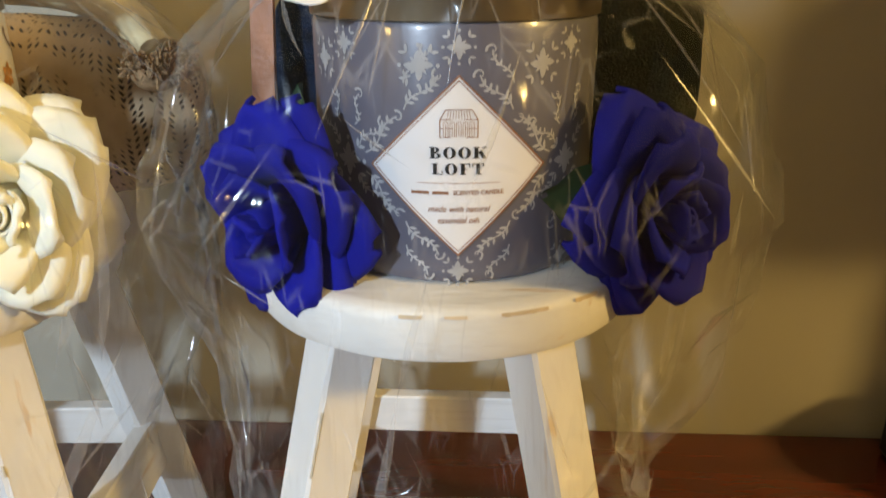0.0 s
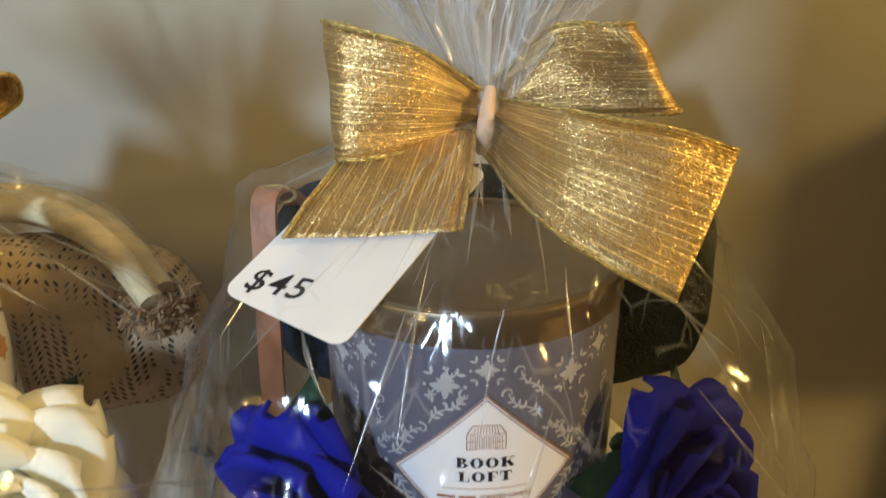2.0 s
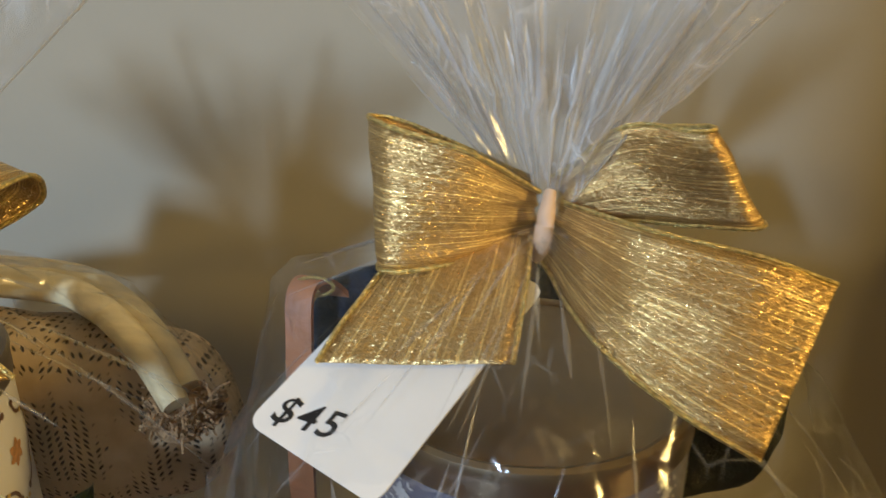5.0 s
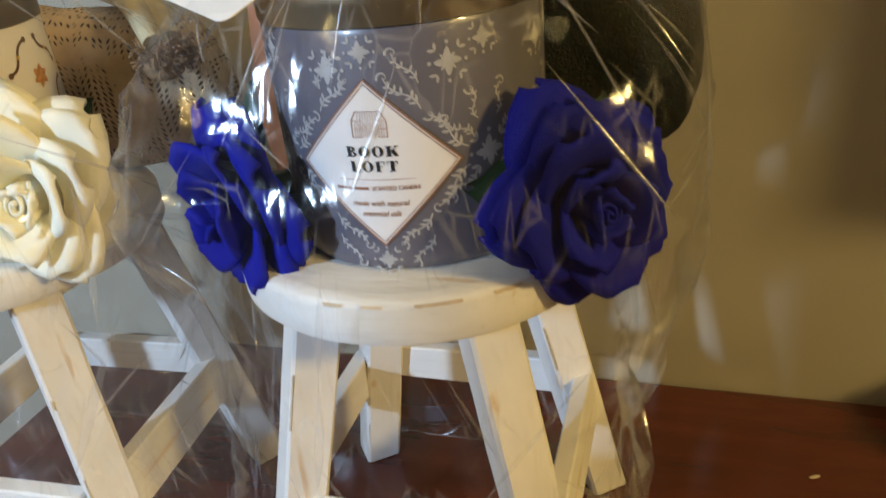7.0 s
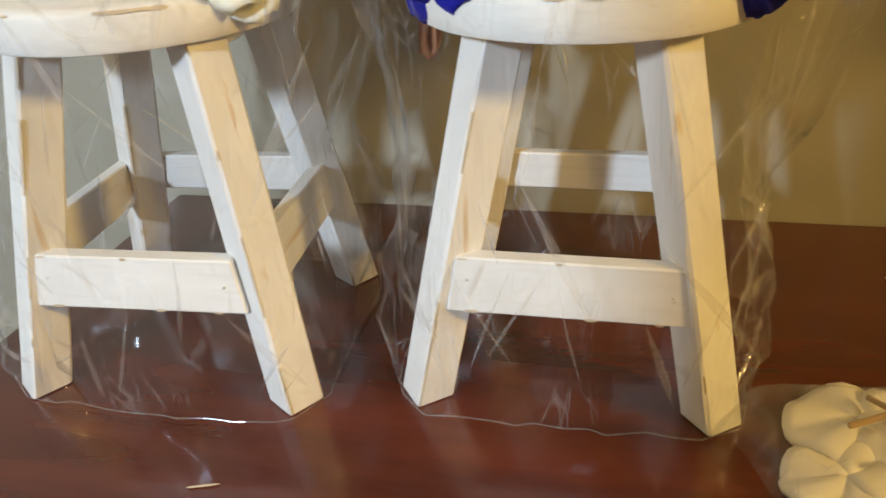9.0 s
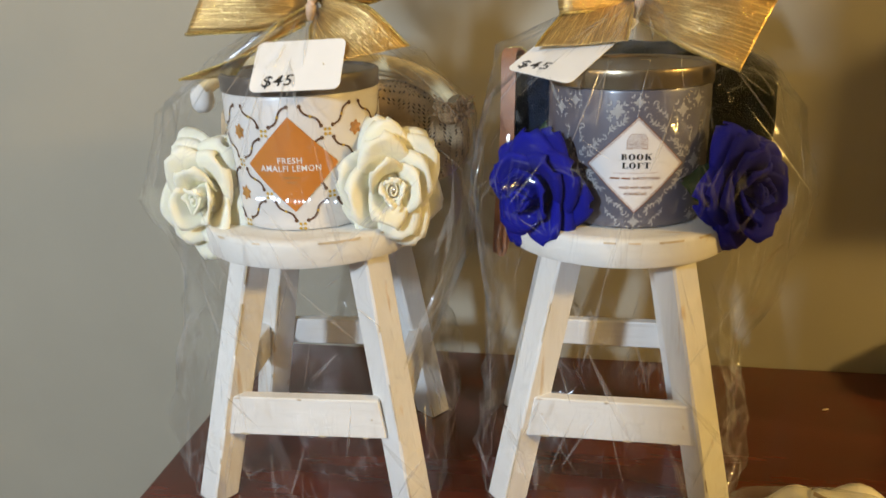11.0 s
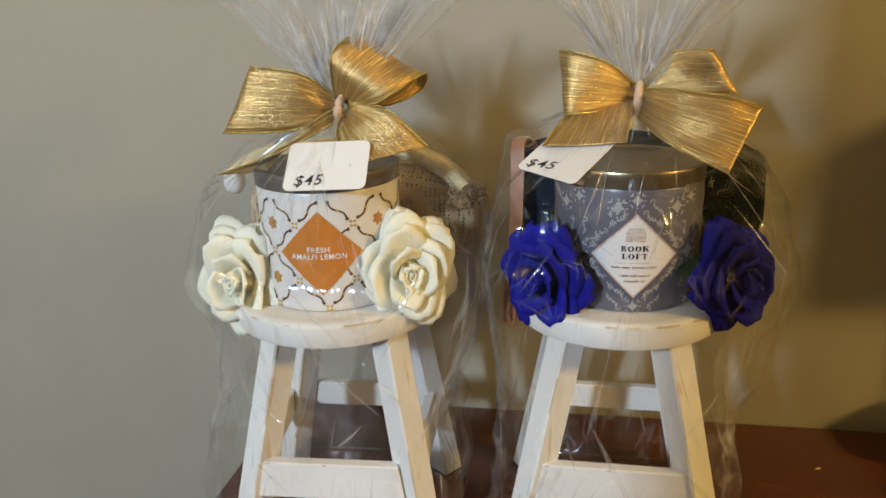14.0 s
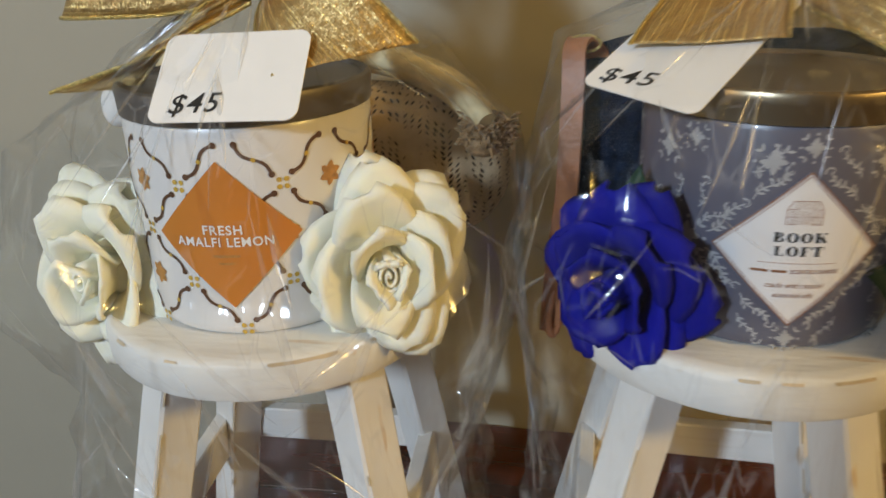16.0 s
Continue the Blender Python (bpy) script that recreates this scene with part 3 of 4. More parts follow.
        pts.append((s0 + (s1 - s0) * t - o * math.sin(ang), z0 + (z1 - z0) * t + o * math.cos(ang)))
    last = None
    for k, (s, z) in enumerate(pts):
        w = 0.00034
        q = (bm.verts.new(wr.at(s - w * math.sin(ang), z + w * math.cos(ang), 0.0003)), bm.verts.new(wr.at(s + w * math.sin(ang), z - w * math.cos(ang), 0.0003)))
        if last:
            bm.faces.new((last[0], last[1], q[1], q[0]))
        last = q
    for k in range(leaves):
        s, z = pts[1 + int(12 * (k + 0.5) / leaves)]
        for sg in (-1, 1):
            wr.leaf(bm, s, z, ang + sg * (0.75 + 0.2 * (k % 2)), ln * 0.17 * (1.1 - 0.4 * k / leaves), ln * 0.075)
    wr.curl(bm, s1, z1, ang + 1.2, 0.0022, 0.8, side, 0.18)
def rosette(s, z, g):
    for a in range(4):
        wr.leaf(bm, s, z, a * math.pi / 2, 0.0052 * g, 0.0030 * g)
        wr.leaf(bm, s, z, a * math.pi / 2 + 0.785, 0.0040 * g, 0.0015 * g)
        wr.disc(bm, s + 0.0066 * g * math.cos(a * math.pi / 2), z + 0.0066 * g * math.sin(a * math.pi / 2), 0.0007 * g)
        for sg in (-1, 1):
            wr.leaf(bm, s + 0.0058 * g * math.cos(a * math.pi / 2 + 0.785), z + 0.0058 * g * math.sin(a * math.pi / 2 + 0.785), a * math.pi / 2 + 0.785 + sg * 0.7, 0.0030 * g, 0.0014 * g)
for sx, sz in ((1, 1), (-1, 1), (1, -1), (-1, -1)):
    vine((sx * 0.0350, LZ + sz * 0.0035), (sx * 0.0215, LZ + sz * 0.0175), 0.0012, sx * sz, 5)
    vine((sx * 0.0190, LZ + sz * 0.0200), (sx * 0.0070, LZ + sz * 0.0320), 0.0012, -sx * sz, 5)
    vine((sx * 0.0190, LZ + sz * 0.0290), (sx * 0.0110, LZ + sz * 0.0400), 0.0010, -sx * sz, 4)
for i in range(-3, 5):
    s0 = i * 0.0436
    if i != 0:
        rosette(s0, LZ, 1.2)
        for sx in (-1, 1):
            for sz in (-1, 1):
                vine((s0 + sx * 0.006, LZ + sz * 0.006), (s0 + sx * 0.0165, LZ + sz * 0.0150), 0.0014, sx * sz, 5)
                vine((s0 + sx * 0.004, LZ + sz * 0.013), (s0 + sx * 0.0065, LZ + sz * 0.0240), 0.0014, -sx * sz, 4)
    rosette(s0 + 0.0300, LZ + 0.0350, 1.0)
    rosette(s0, LZ + 0.0410, 0.8), rosette(s0, LZ - 0.0382, 0.8)
part("damask_print", bm, M_PRINT, book, "pale curling leaf print", smooth=False)
bm = bmesh.new()
wr.diamond(bm, 0, LZ, 0.0322, 0.0322, 0.0006)
lab = part("diamond_label", bm, M_LABEL, book, "white diamond label with a copper border")
bm = bmesh.new()
wr.frame_line(bm, 0, LZ, 0.0322, 0.0322, 0.0006, 0.0008), wr.frame_line(bm, 0, LZ, 0.0305, 0.0305, 0.0003, 0.0008)
part("border", bm, M_COPPER, lab, "thin copper border lines", smooth=False)
INK = 0.0009


def oval(cx, cz, a0, a1, ax, bz, ax2, bz2, n=14):
    """An arc with thick flanks and thin crown, between two ellipses."""
    for k in range(n):
        p, q = a0 + (a1 - a0) * k / n, a0 + (a1 - a0) * (k + 1) / n
        wr.poly(bm, [(cx + ax * math.cos(p), cz + bz * math.sin(p)), (cx + ax * math.cos(q), cz + bz * math.sin(q)), (cx + ax2 * math.cos(q), cz + bz2 * math.sin(q)), (cx + ax2 * math.cos(p), cz + bz2 * math.sin(p))], INK)


def block(s0, s1, z0, z1):
    wr.poly(bm, [(s0, z0), (s1, z0), (s1, z1), (s0, z1)], INK)


def fat_face(word, mid, h):
    """A word in heavy upright capitals with hairline serifs."""
    wide = {"B": 0.0043, "O": 0.0047, "K": 0.0050, "L": 0.0040, "F": 0.0039, "T": 0.0044}
    x = -sum(wide[c] for c in word) / 2 - 0.0002 * (len(word) - 1)
    z0, z1, hair, stem = mid - h / 2, mid + h / 2, 0.0003, 0.0013
    for c in word:
        w = wide[c] - 0.0004
        if c == "O":
            oval(x + w / 2, mid, 0, 2 * math.pi, w / 2, h / 2 * 1.03, w / 2 - 0.0013, h / 2 - 0.0002, 22)
        elif c == "T":
            block(x + w / 2 - stem / 2, x + w / 2 + stem / 2, z0, z1), block(x, x + w, z1 - hair, z1), block(x + 0.0008, x + w - 0.0008, z0, z0 + hair)
            block(x, x + hair, z1 - 0.0013, z1 - hair), block(x + w - hair, x + w, z1 - 0.0013, z1 - hair)
        else:
            block(x + 0.0004, x + 0.0004 + stem, z0, z1), block(x, x + 0.0021, z0, z0 + hair), block(x, x + 0.0021, z1 - hair, z1)
            if c == "B":
                for lo, hi, far in ((mid, z1, w - 0.0005), (z0, mid, w)):
                    oval(x + 0.0017, (lo + hi) / 2, -math.pi / 2, math.pi / 2, far - 0.0017, (hi - lo) / 2, far - 0.0028, (hi - lo) / 2 - hair)
            elif c == "K":
                wr.poly(bm, [(x + 0.0017, mid - 0.0004), (x + w - 0.0008, z1 - hair), (x + w - 0.0003, z1 - hair), (x + 0.0017, mid)], INK)
                wr.poly(bm, [(x + 0.0018, mid + 0.0001), (x + w - 0.0014, z0), (x + w, z0), (x + 0.0029, mid + 0.0007)], INK)
                block(x + w - 0.0017, x + w, z1 - hair, z1)
            elif c == "L":
                block(x + 0.0017, x + w, z0, z0 + hair), block(x + w - hair, x + w, z0 + hair, z0 + 0.0013)
            elif c == "F":
                block(x + 0.0017, x + w, z1 - hair, z1), block(x + w - hair, x + w, z1 - 0.0013, z1 - hair), block(x + 0.0017, x + w - 0.0009, mid - hair / 2, mid + hair / 2)
        x += wide[c] + 0.0004


for word, mid in (("BOOK", LZ + 0.0058), ("LOFT", LZ + 0.0001)):
    bm = bmesh.new()
    fat_face(word, mid, 0.0040)
    bmesh.ops.recalc_face_normals(bm, faces=bm.faces)
    part("lettering", bm, M_INK, lab, "heavy black serif capitals", smooth=False)
bm = bmesh.new()
wr.bar(bm, -0.0145, 0.0145, LZ - 0.0050, 0.00020, INK)
wr.bar(bm, -0.0165, -0.0102, LZ - 0.0085, 0.0011, INK), wr.bar(bm, -0.0090, -0.0034, LZ - 0.0085, 0.0011, INK)
part("printed_rule", bm, M_COPPER, lab, "thin rule and small bar", smooth=False)
wrapped_text(wr, "SCENTED CANDLE", 0.0023, 0.0070, LZ - 0.0085, INK, M_COPPER, lab, "small copper capitals", 0.00004, widen=0.92)
wrapped_text(wr, "made with natural", 0.0032, 0, LZ - 0.0145, INK, M_COPPER, lab, "small slanted writing", 0.00002, shear=0.35, widen=0.92)
wrapped_text(wr, "essential oils", 0.0032, 0, LZ - 0.0187, INK, M_COPPER, lab, "small slanted writing", 0.00002, shear=0.35, widen=0.92)
# small loft house emblem
bm = bmesh.new()
def print_line(pts, w):
    """A thin printed line on the label."""
    for (s0, z0), (s1, z1) in zip(pts, pts[1:]):
        d = math.hypot(s1 - s0, z1 - z0) or 1.0
        nx, nz = -(z1 - z0) / d * w, (s1 - s0) / d * w
        wr.poly(bm, [(s0 - nx, LZ + z0 - nz), (s1 - nx, LZ + z1 - nz), (s1 + nx, LZ + z1 + nz), (s0 + nx, LZ + z0 + nz)], INK)
print_line(((-0.0064, 0.0112), (0.0064, 0.0112), (0.0064, 0.0172), (0.0044, 0.0206), (-0.0044, 0.0206), (-0.0064, 0.0172), (-0.0064, 0.0112)), 0.00014)
print_line(((-0.0064, 0.0172), (0.0064, 0.0172)), 0.00012)
print_line(((-0.0064, 0.0142), (0.0064, 0.0142)), 0.00010)
for x0 in (-0.0044, -0.0022, 0.0, 0.0022, 0.0044):
    print_line([(x0 + 0.0008 * math.cos(a), 0.0158 + 0.0008 * math.sin(a)) for a in (k * math.pi / 6 for k in range(7))], 0.00009)
    for sg in (-0.0008, 0.0, 0.0008):
        print_line(((x0 + sg, 0.0114), (x0 + sg, 0.0158)), 0.00008)
for k in range(9):
    print_line(((-0.0040 + k * 0.0010, 0.0174), (-0.0034 + k * 0.00085, 0.0204)), 0.00008)
part("emblem", bm, M_COPPER, lab, "small copper house emblem", smooth=False)

lemon = jar("candle", (-0.2285, 0.3225, ZJ), "white candle jar with brown scroll lattice and orange diamond label", M_JARW, M_LIDD)
wl = Wrap(0.0555, 9.0)
LL = 0.2640 - ZJ
bs, by, bf = bmesh.new(), bmesh.new(), bmesh.new()
A, B = 0.0218, 0.0215
def stroke(bm, pts, w, off=0.0003):
    last = None
    for i, (s, z) in enumerate(pts):
        s2, z2 = pts[min(i + 1, len(pts) - 1)]
        s1, z1 = pts[max(i - 1, 0)]
        d = math.hypot(s2 - s1, z2 - z1) or 1
        nx, nz = -(z2 - z1) / d * w, (s2 - s1) / d * w
        q = (bm.verts.new(wl.at(s + nx, z + nz, off)), bm.verts.new(wl.at(s - nx, z - nz, off)))
        if last:
            bm.faces.new((last[1], q[1], q[0], last[0]))
        last = q
for i in range(-8, 9):
    for jx in range(-3, 4):
        s, z = i * A + 0.004, LL + jx * B - 0.0
        if abs(s) > 0.172:
            continue
        if (i + jx) % 2 == 0:
            for sg in (-1, 1):
                e = [(s + sg * A * (0.19 + 0.62 * t) + 0.0011 * math.sin(2 * math.pi * t), z + B * (0.19 + 0.62 * t) - sg * 0.0011 * math.sin(2 * math.pi * t)) for t in (k / 14 for k in range(15))]
                if 0.004 < min(p[1] for p in e) and max(p[1] for p in e) < 0.0895:
                    stroke(bs, e, 0.00072)
                    wl.disc(by, e[7][0], e[7][1], 0.0010, 0.0005)
                    for p in (e[0], e[-1]):
                        wl.disc(bs, p[0], p[1], 0.0014)
            if 0.004 < z < 0.088:
                for a in range(4):
                    wl.disc(by, s + 0.0022 * math.cos(a * 1.571 + 0.78), z + 0.0022 * math.sin(a * 1.571 + 0.78), 0.0011)
        elif 0.006 < z < 0.086:
            for a in range(6):
                wl.leaf(bf, s, z, a * math.pi / 3 + 0.3, 0.0056, 0.0040)
part("scroll_print", bs, M_BROWN, lemon, "brown scroll lattice print", smooth=False)
part("dot_print", by, M_YELLOW, lemon, "small yellow dots", smooth=False)
part("flower_print", bf, M_FLOWER, lemon, "orange star flowers", smooth=False)
bm = bmesh.new()
wl.diamond(bm, 0, LL, 0.0318, 0.0325, 0.0007)
lab = part("diamond_label", bm, M_ORANGE, lemon, "orange diamond label")
wrapped_text(wl, "FRESH", 0.0058, -0.0010, LL + 0.0030, 0.0010, M_LABEL, lab, "white capitals", 0.00010, space=1.12, widen=0.98)
wrapped_text(wl, "AMALFI LEMON", 0.0058, -0.0010, LL - 0.0024, 0.0010, M_LABEL, lab, "white capitals", 0.00010, space=1.12, widen=0.94)
bm = bmesh.new()
wl.bar(bm, -0.006, 0.005, LL - 0.0085, 0.0012, 0.001), wl.bar(bm, -0.004, 0.003, LL - 0.0118, 0.0010, 0.001)
part("small_writing", bm, M_FLOWER, lab, "faint small writing", smooth=False)


# ---- foam roses ----
def petal(parent, material, base, length, spread, tilt0, tilt1, turn, point, seed):
    """One foam petal: widest past its middle, running to a point, its side edges turned back."""
    rnd = random.Random(seed)
    n, m = 10, 10
    rows, rho, h = [], base, 0.0
    lift, skew = rnd.uniform(0.6, 1.3), rnd.uniform(-0.12, 0.12)
    for i in range(n + 1):
        t = i / n
        phi = radians(tilt0 + (tilt1 - tilt0) * t ** 1.4)
        if i:
            rho += length / n * math.sin(phi)
            h += length / n * math.cos(phi)
        top = max(0.0, t - 0.5) / 0.5
        w = radians(spread) * (0.72 + 0.28 * math.sin(min(1.0, t / 0.5) * math.pi / 2)) * (1 - top ** (1.5 - 0.3 * point) * (0.50 + 0.36 * point))
        row = []
        for j in range(m + 1):
            u = j / m * 2 - 1
            ang = u * w + skew * t
            edge = max(0.0, abs(u) - 0.45) / 0.55
            rr = rho + 0.0018 * lift * edge ** 2 * t * math.cos(phi) - 0.0018 * (1 - u * u) * math.sin(math.pi * t) * math.cos(phi)
            hh = h - 0.0034 * lift * edge ** 2 * t * math.sin(phi) - 0.0016 * top ** 2 * point * lift
            wob = 0.0006 * noise.noise(Vector((u * 1.6, t * 2.2, seed * 1.7)))
            row.append(((rr + wob) * math.cos(turn + ang), (rr + wob) * math.sin(turn + ang), hh + wob))
        rows.append(row)
    ob = part("petal", grid(bmesh.new(), rows), material, parent)
    ob.modifiers.new("thickness", "SOLIDIFY").thickness = 0.0014
    return ob


def rose(name, loc, az, el, size, material, label, seed, spin=0.0, squash=1.0):
    """loc: middle of the flower; az: degrees it faces to the right of straight ahead to the viewer; el: up."""
    r = new(name)
    r.empty_display_size = 0.02
    facing = Vector((math.sin(radians(az)) * math.cos(radians(el)), -math.cos(radians(az)) * math.cos(radians(el)), math.sin(radians(el))))
    rot = facing.to_track_quat("Z", "Y").to_matrix().to_4x4()
    r.matrix_world = Matrix.Translation(Vector(loc) - facing * 0.013 * size) @ rot @ Matrix.Diagonal((squash, 1, 1, 1)) @ pose(0, 0, 0, 0, 0, spin) @ Matrix.Scale(size, 4)
    tagged(r, label, "artificial rose", "foam roses")
    rnd = random.Random(seed)
    k = 0
    for count, base, length, spread, t0, t1, pt in ((3, 0.0050, 0.0200, 84, -6, 8, 0.2), (3, 0.0070, 0.0212, 80, 8, 32, 0.6), (4, 0.0082, 0.0222, 66, 30, 54, 0.9), (5, 0.0086, 0.0225, 56, 52, 72, 1.1), (5, 0.0082, 0.0232, 52, 68, 86, 1.2)):
        off = rnd.uniform(0, 6)
        for i in range(count):
            k += 1
            petal(r, material, base, length * rnd.uniform(0.95, 1.06), spread * rnd.uniform(0.94, 1.06), t0 + rnd.uniform(-3, 3), t1 + rnd.uniform(-7, 7), off + 2 * math.pi * i / count + rnd.uniform(-0.12, 0.12), pt, seed * 100 + k)
    # tight rolled heart
    rows = []
    for i in range(7):
        t = i / 6
        rows.append([((0.0006 + 0.0044 * a / 40) * math.cos(a * 0.36), (0.0012 + 0.0042 * a / 40) * math.sin(a * 0.36), 0.0188 * t * (1 - 0.10 * a / 40)) for a in range(41)])
    bm = grid(bmesh.new(), rows)
    tube(bm, [Vector((0, 0, 0.001 + 0.0140 * k / 8)) for k in range(9)], lambda t: 0.0110 - 0.0085 * t, 20)
    heart = part("heart", bm, material, r)
    heart.modifiers.new("thickness", "SOLIDIFY").thickness = 0.0008
    bm = bmesh.new()
    tube(bm, spline(((0, 0, -0.001), (0.001, 0, -0.008), (0.002, 0.001, -0.015)), 6), lambda t: 0.006 - 0.003 * t)
    part("calyx", bm, M_STEM, r, "dark green base")
    for a in range(3):
        bm = bmesh.new()
        ang = a * 2.1 + seed
        rows = [[((0.008 + 0.022 * t) * math.cos(ang) - u * math.sin(ang) * 0.010 * math.sin(math.pi * min(1, t + 0.08)), (0.008 + 0.022 * t) * math.sin(ang) + u * math.cos(ang) * 0.010 * math.sin(math.pi * min(1, t + 0.08)), -0.004 - 0.006 * t * t + 0.002 * abs(u)) for u in (-1, -0.5, 0, 0.5, 1)] for t in (0, 0.2, 0.4, 0.6, 0.8, 1.0)]
        part("leaf", grid(bm, rows), M_STEM, r, "green fabric leaf")
    return r


rose("rose", (-0.2950, 0.2770, 0.2365), -6, 2, 1.60, M_ROSE_W, "cream white foam rose beside the candle", 3, 0, 0.78)
rose("rose", (-0.1560, 0.2850, 0.2440), 22, 6, 1.64, M_ROSE_W, "cream white foam rose in full bloom", 5, 0, 0.80)
rose("rose", (-0.0620, 0.2910, 0.2385), -32, -6, 1.49, M_ROSE_B, "royal blue foam rose beside the candle", 8, 0, 0.87)
rose("rose", (0.0860, 0.3010, 0.2410), 38, 0, 1.45, M_ROSE_B, "royal blue foam rose in full bloom", 11, 20, 0.88)


# ---- ribbons ----
def strip(parent, name, keys, n=40, m=10, ripple=0.0022, seed=0, label=""):
    """keys: (centre, half width as a vector). A ribbon with wired edges."""
    cs, ws = spline([k[0] for k in keys], n), spline([k[1] for k in keys], n)
    pts, uvs, d = [], [], 0.0
    for i in range(n + 1):
        if i:
            d += (cs[i] - cs[i - 1]).length
        t = (cs[min(i + 1, n)] - cs[max(i - 1, 0)]).normalized()
        nrm = t.cross(ws[i]).normalized()
        gather = max(0.0, 1 - ws[i].length / 0.018)
        row, ur = [], []
        for j in range(m + 1):
            u = j / m * 2 - 1
            wv = ripple * noise.noise(Vector((d * 45, u * 1.3, seed * 3.3))) + gather * 0.0022 * math.sin(u * 9 + seed)
            row.append(cs[i] + ws[i] * u + nrm * wv)
            ur.append((d, u * 0.022))
        pts.append(row), uvs.append(ur)
    bm = grid(bmesh.new(), pts, uvs=uvs)
    ob = part(name, bm, M_GOLD, parent, label)
    ob.modifiers.new("thickness", "SOLIDIFY").thickness = 0.0003
    for j in (0, m):
        bm = bmesh.new()
        tube(bm, [p[j] + Vector((0, 0, 0.0002 * noise.noise(p[j] * 900))) for p in pts], 0.0009, 6)
        part("wired_edge", bm, M_GOLD_EDGE, ob, "glittering gold wired edge")
    return ob


rb = tagged(new("ribbon_bow"), "large gold metallic ribbon bow tied round the cellophane", "bow", "gold bows")
V = Vector
strip(rb, "loop", ((V((0.008, 0.376, 0.366)), V((0, 0, 0.008))), (V((-0.014, 0.356, 0.374)), V((0, 0, 0.0180))), (V((-0.0390, 0.351, 0.3775)), V((-0.001, 0.006, 0.0222))), (V((-0.0470, 0.366, 0.3770)), V((-0.002, 0.009, 0.0228))), (V((-0.036, 0.380, 0.376)), V((0, 0.003, 0.019))), (V((0.006, 0.390, 0.367)), V((0, 0, 0.008)))), seed=1)
strip(rb, "tail", ((V((-0.014, 0.368, 0.3620)), V((-0.0200, 0, 0.001))), (V((-0.020, 0.346, 0.3530)), V((-0.0240, 0.001, 0.001))), (V((-0.030, 0.3200, 0.3365)), V((-0.0298, 0.0008, -0.0015)))), 30, seed=2)
strip(rb, "loop", ((V((0.016, 0.384, 0.369)), V((0, 0, 0.008))), (V((0.039, 0.378, 0.3800)), V((-0.004, 0, 0.0165))), (V((0.0670, 0.362, 0.3830)), V((-0.009, 0, 0.0160))), (V((0.071, 0.372, 0.383)), V((-0.009, 0, 0.0160))), (V((0.042, 0.380, 0.379)), V((-0.003, 0, 0.015))), (V((0.014, 0.390, 0.368)), V((0, 0, 0.008)))), seed=3)
strip(rb, "tail", ((V((0.014, 0.376, 0.3590)), V((0.003, 0.001, 0.0110))), (V((0.033, 0.340, 0.3550)), V((0.0070, 0.007, 0.0165))), (V((0.058, 0.325, 0.3480)), V((0.0110, 0.012, 0.0198))), (V((0.0815, 0.3170, 0.3405)), V((0.0125, 0.015, 0.0208)))), 34, seed=4)
part("twist_tie", tube(bmesh.new(), spline(((0.0085, 0.371, 0.351), (0.0095, 0.366, 0.358), (0.0105, 0.366, 0.367), (0.0120, 0.372, 0.3755)), 10), lambda t: 0.0020 + 0.0013 * math.sin(math.pi * t), 10), M_TIE, rb, "peach coloured tie")

lb = tagged(new("ribbon_bow"), "gold metallic ribbon bow with an open upright loop", "bow", "gold bows")
strip(lb, "loop", ((V((-0.215, 0.320, 0.364)), V((0.001, 0, 0.008))), (V((-0.243, 0.303, 0.3705)), V((0.006, 0, 0.0210))), (V((-0.2815, 0.299, 0.3725)), V((0.0130, 0, 0.0240))), (V((-0.288, 0.314, 0.3715)), V((0.0125, 0, 0.0240))), (V((-0.252, 0.330, 0.3680)), V((0.006, 0, 0.018))), (V((-0.214, 0.332, 0.364)), V((0, 0, 0.008)))), seed=5)
strip(lb, "loop", ((V((-0.210, 0.318, 0.368)), V((0.006, 0, -0.004))), (V((-0.193, 0.300, 0.387)), V((0.0190, 0.001, -0.0140))), (V((-0.178, 0.314, 0.4000)), V((0.0240, 0.004, -0.0150))), (V((-0.173, 0.334, 0.4010)), V((0.0235, 0.004, -0.0150))), (V((-0.177, 0.345, 0.387)), V((0.0220, 0.002, -0.0120))), (V((-0.190, 0.330, 0.374)), V((0.0160, 0, -0.0080))), (V((-0.211, 0.328, 0.366)), V((0.006, 0, -0.004)))), seed=6)
strip(lb, "tail", ((V((-0.209, 0.316, 0.3610)), V((0.005, 0, 0.0080))), (V((-0.190, 0.298, 0.3520)), V((0.0190, 0.005, 0.0120))), (V((-0.1680, 0.2870, 0.3335)), V((0.0255, 0.0135, 0.0045)))), 30, seed=7)
strip(lb, "tail", ((V((-0.216, 0.316, 0.3600)), V((0.003, 0, 0.0070))), (V((-0.248, 0.300, 0.3420)), V((0.0110, 0.004, 0.0090))), (V((-0.287, 0.294, 0.3185)), V((0.0170, 0.006, 0.0000)))), 30, seed=8)
part("twist_tie", tube(bmesh.new(), spline(((-0.2145, 0.314, 0.356), (-0.2125, 0.311, 0.362), (-0.211, 0.312, 0.369), (-0.210, 0.318, 0.374)), 10), lambda t: 0.0022 + 0.0014 * math.sin(math.pi * t), 10), M_TIE, lb, "peach coloured tie")


# ---- price cards ----
def price_card(origin, right, up, w, h, tx, ty, turn, size, label):
    """origin: lower left corner."""
    r, u = Vector(right).normalized(), Vector(up)
    u = (u - r * u.dot(r)).normalized()
    n = r.cross(u)
    m = Matrix.Translation(origin) @ Matrix((r, u, n)).transposed().to_4x4()
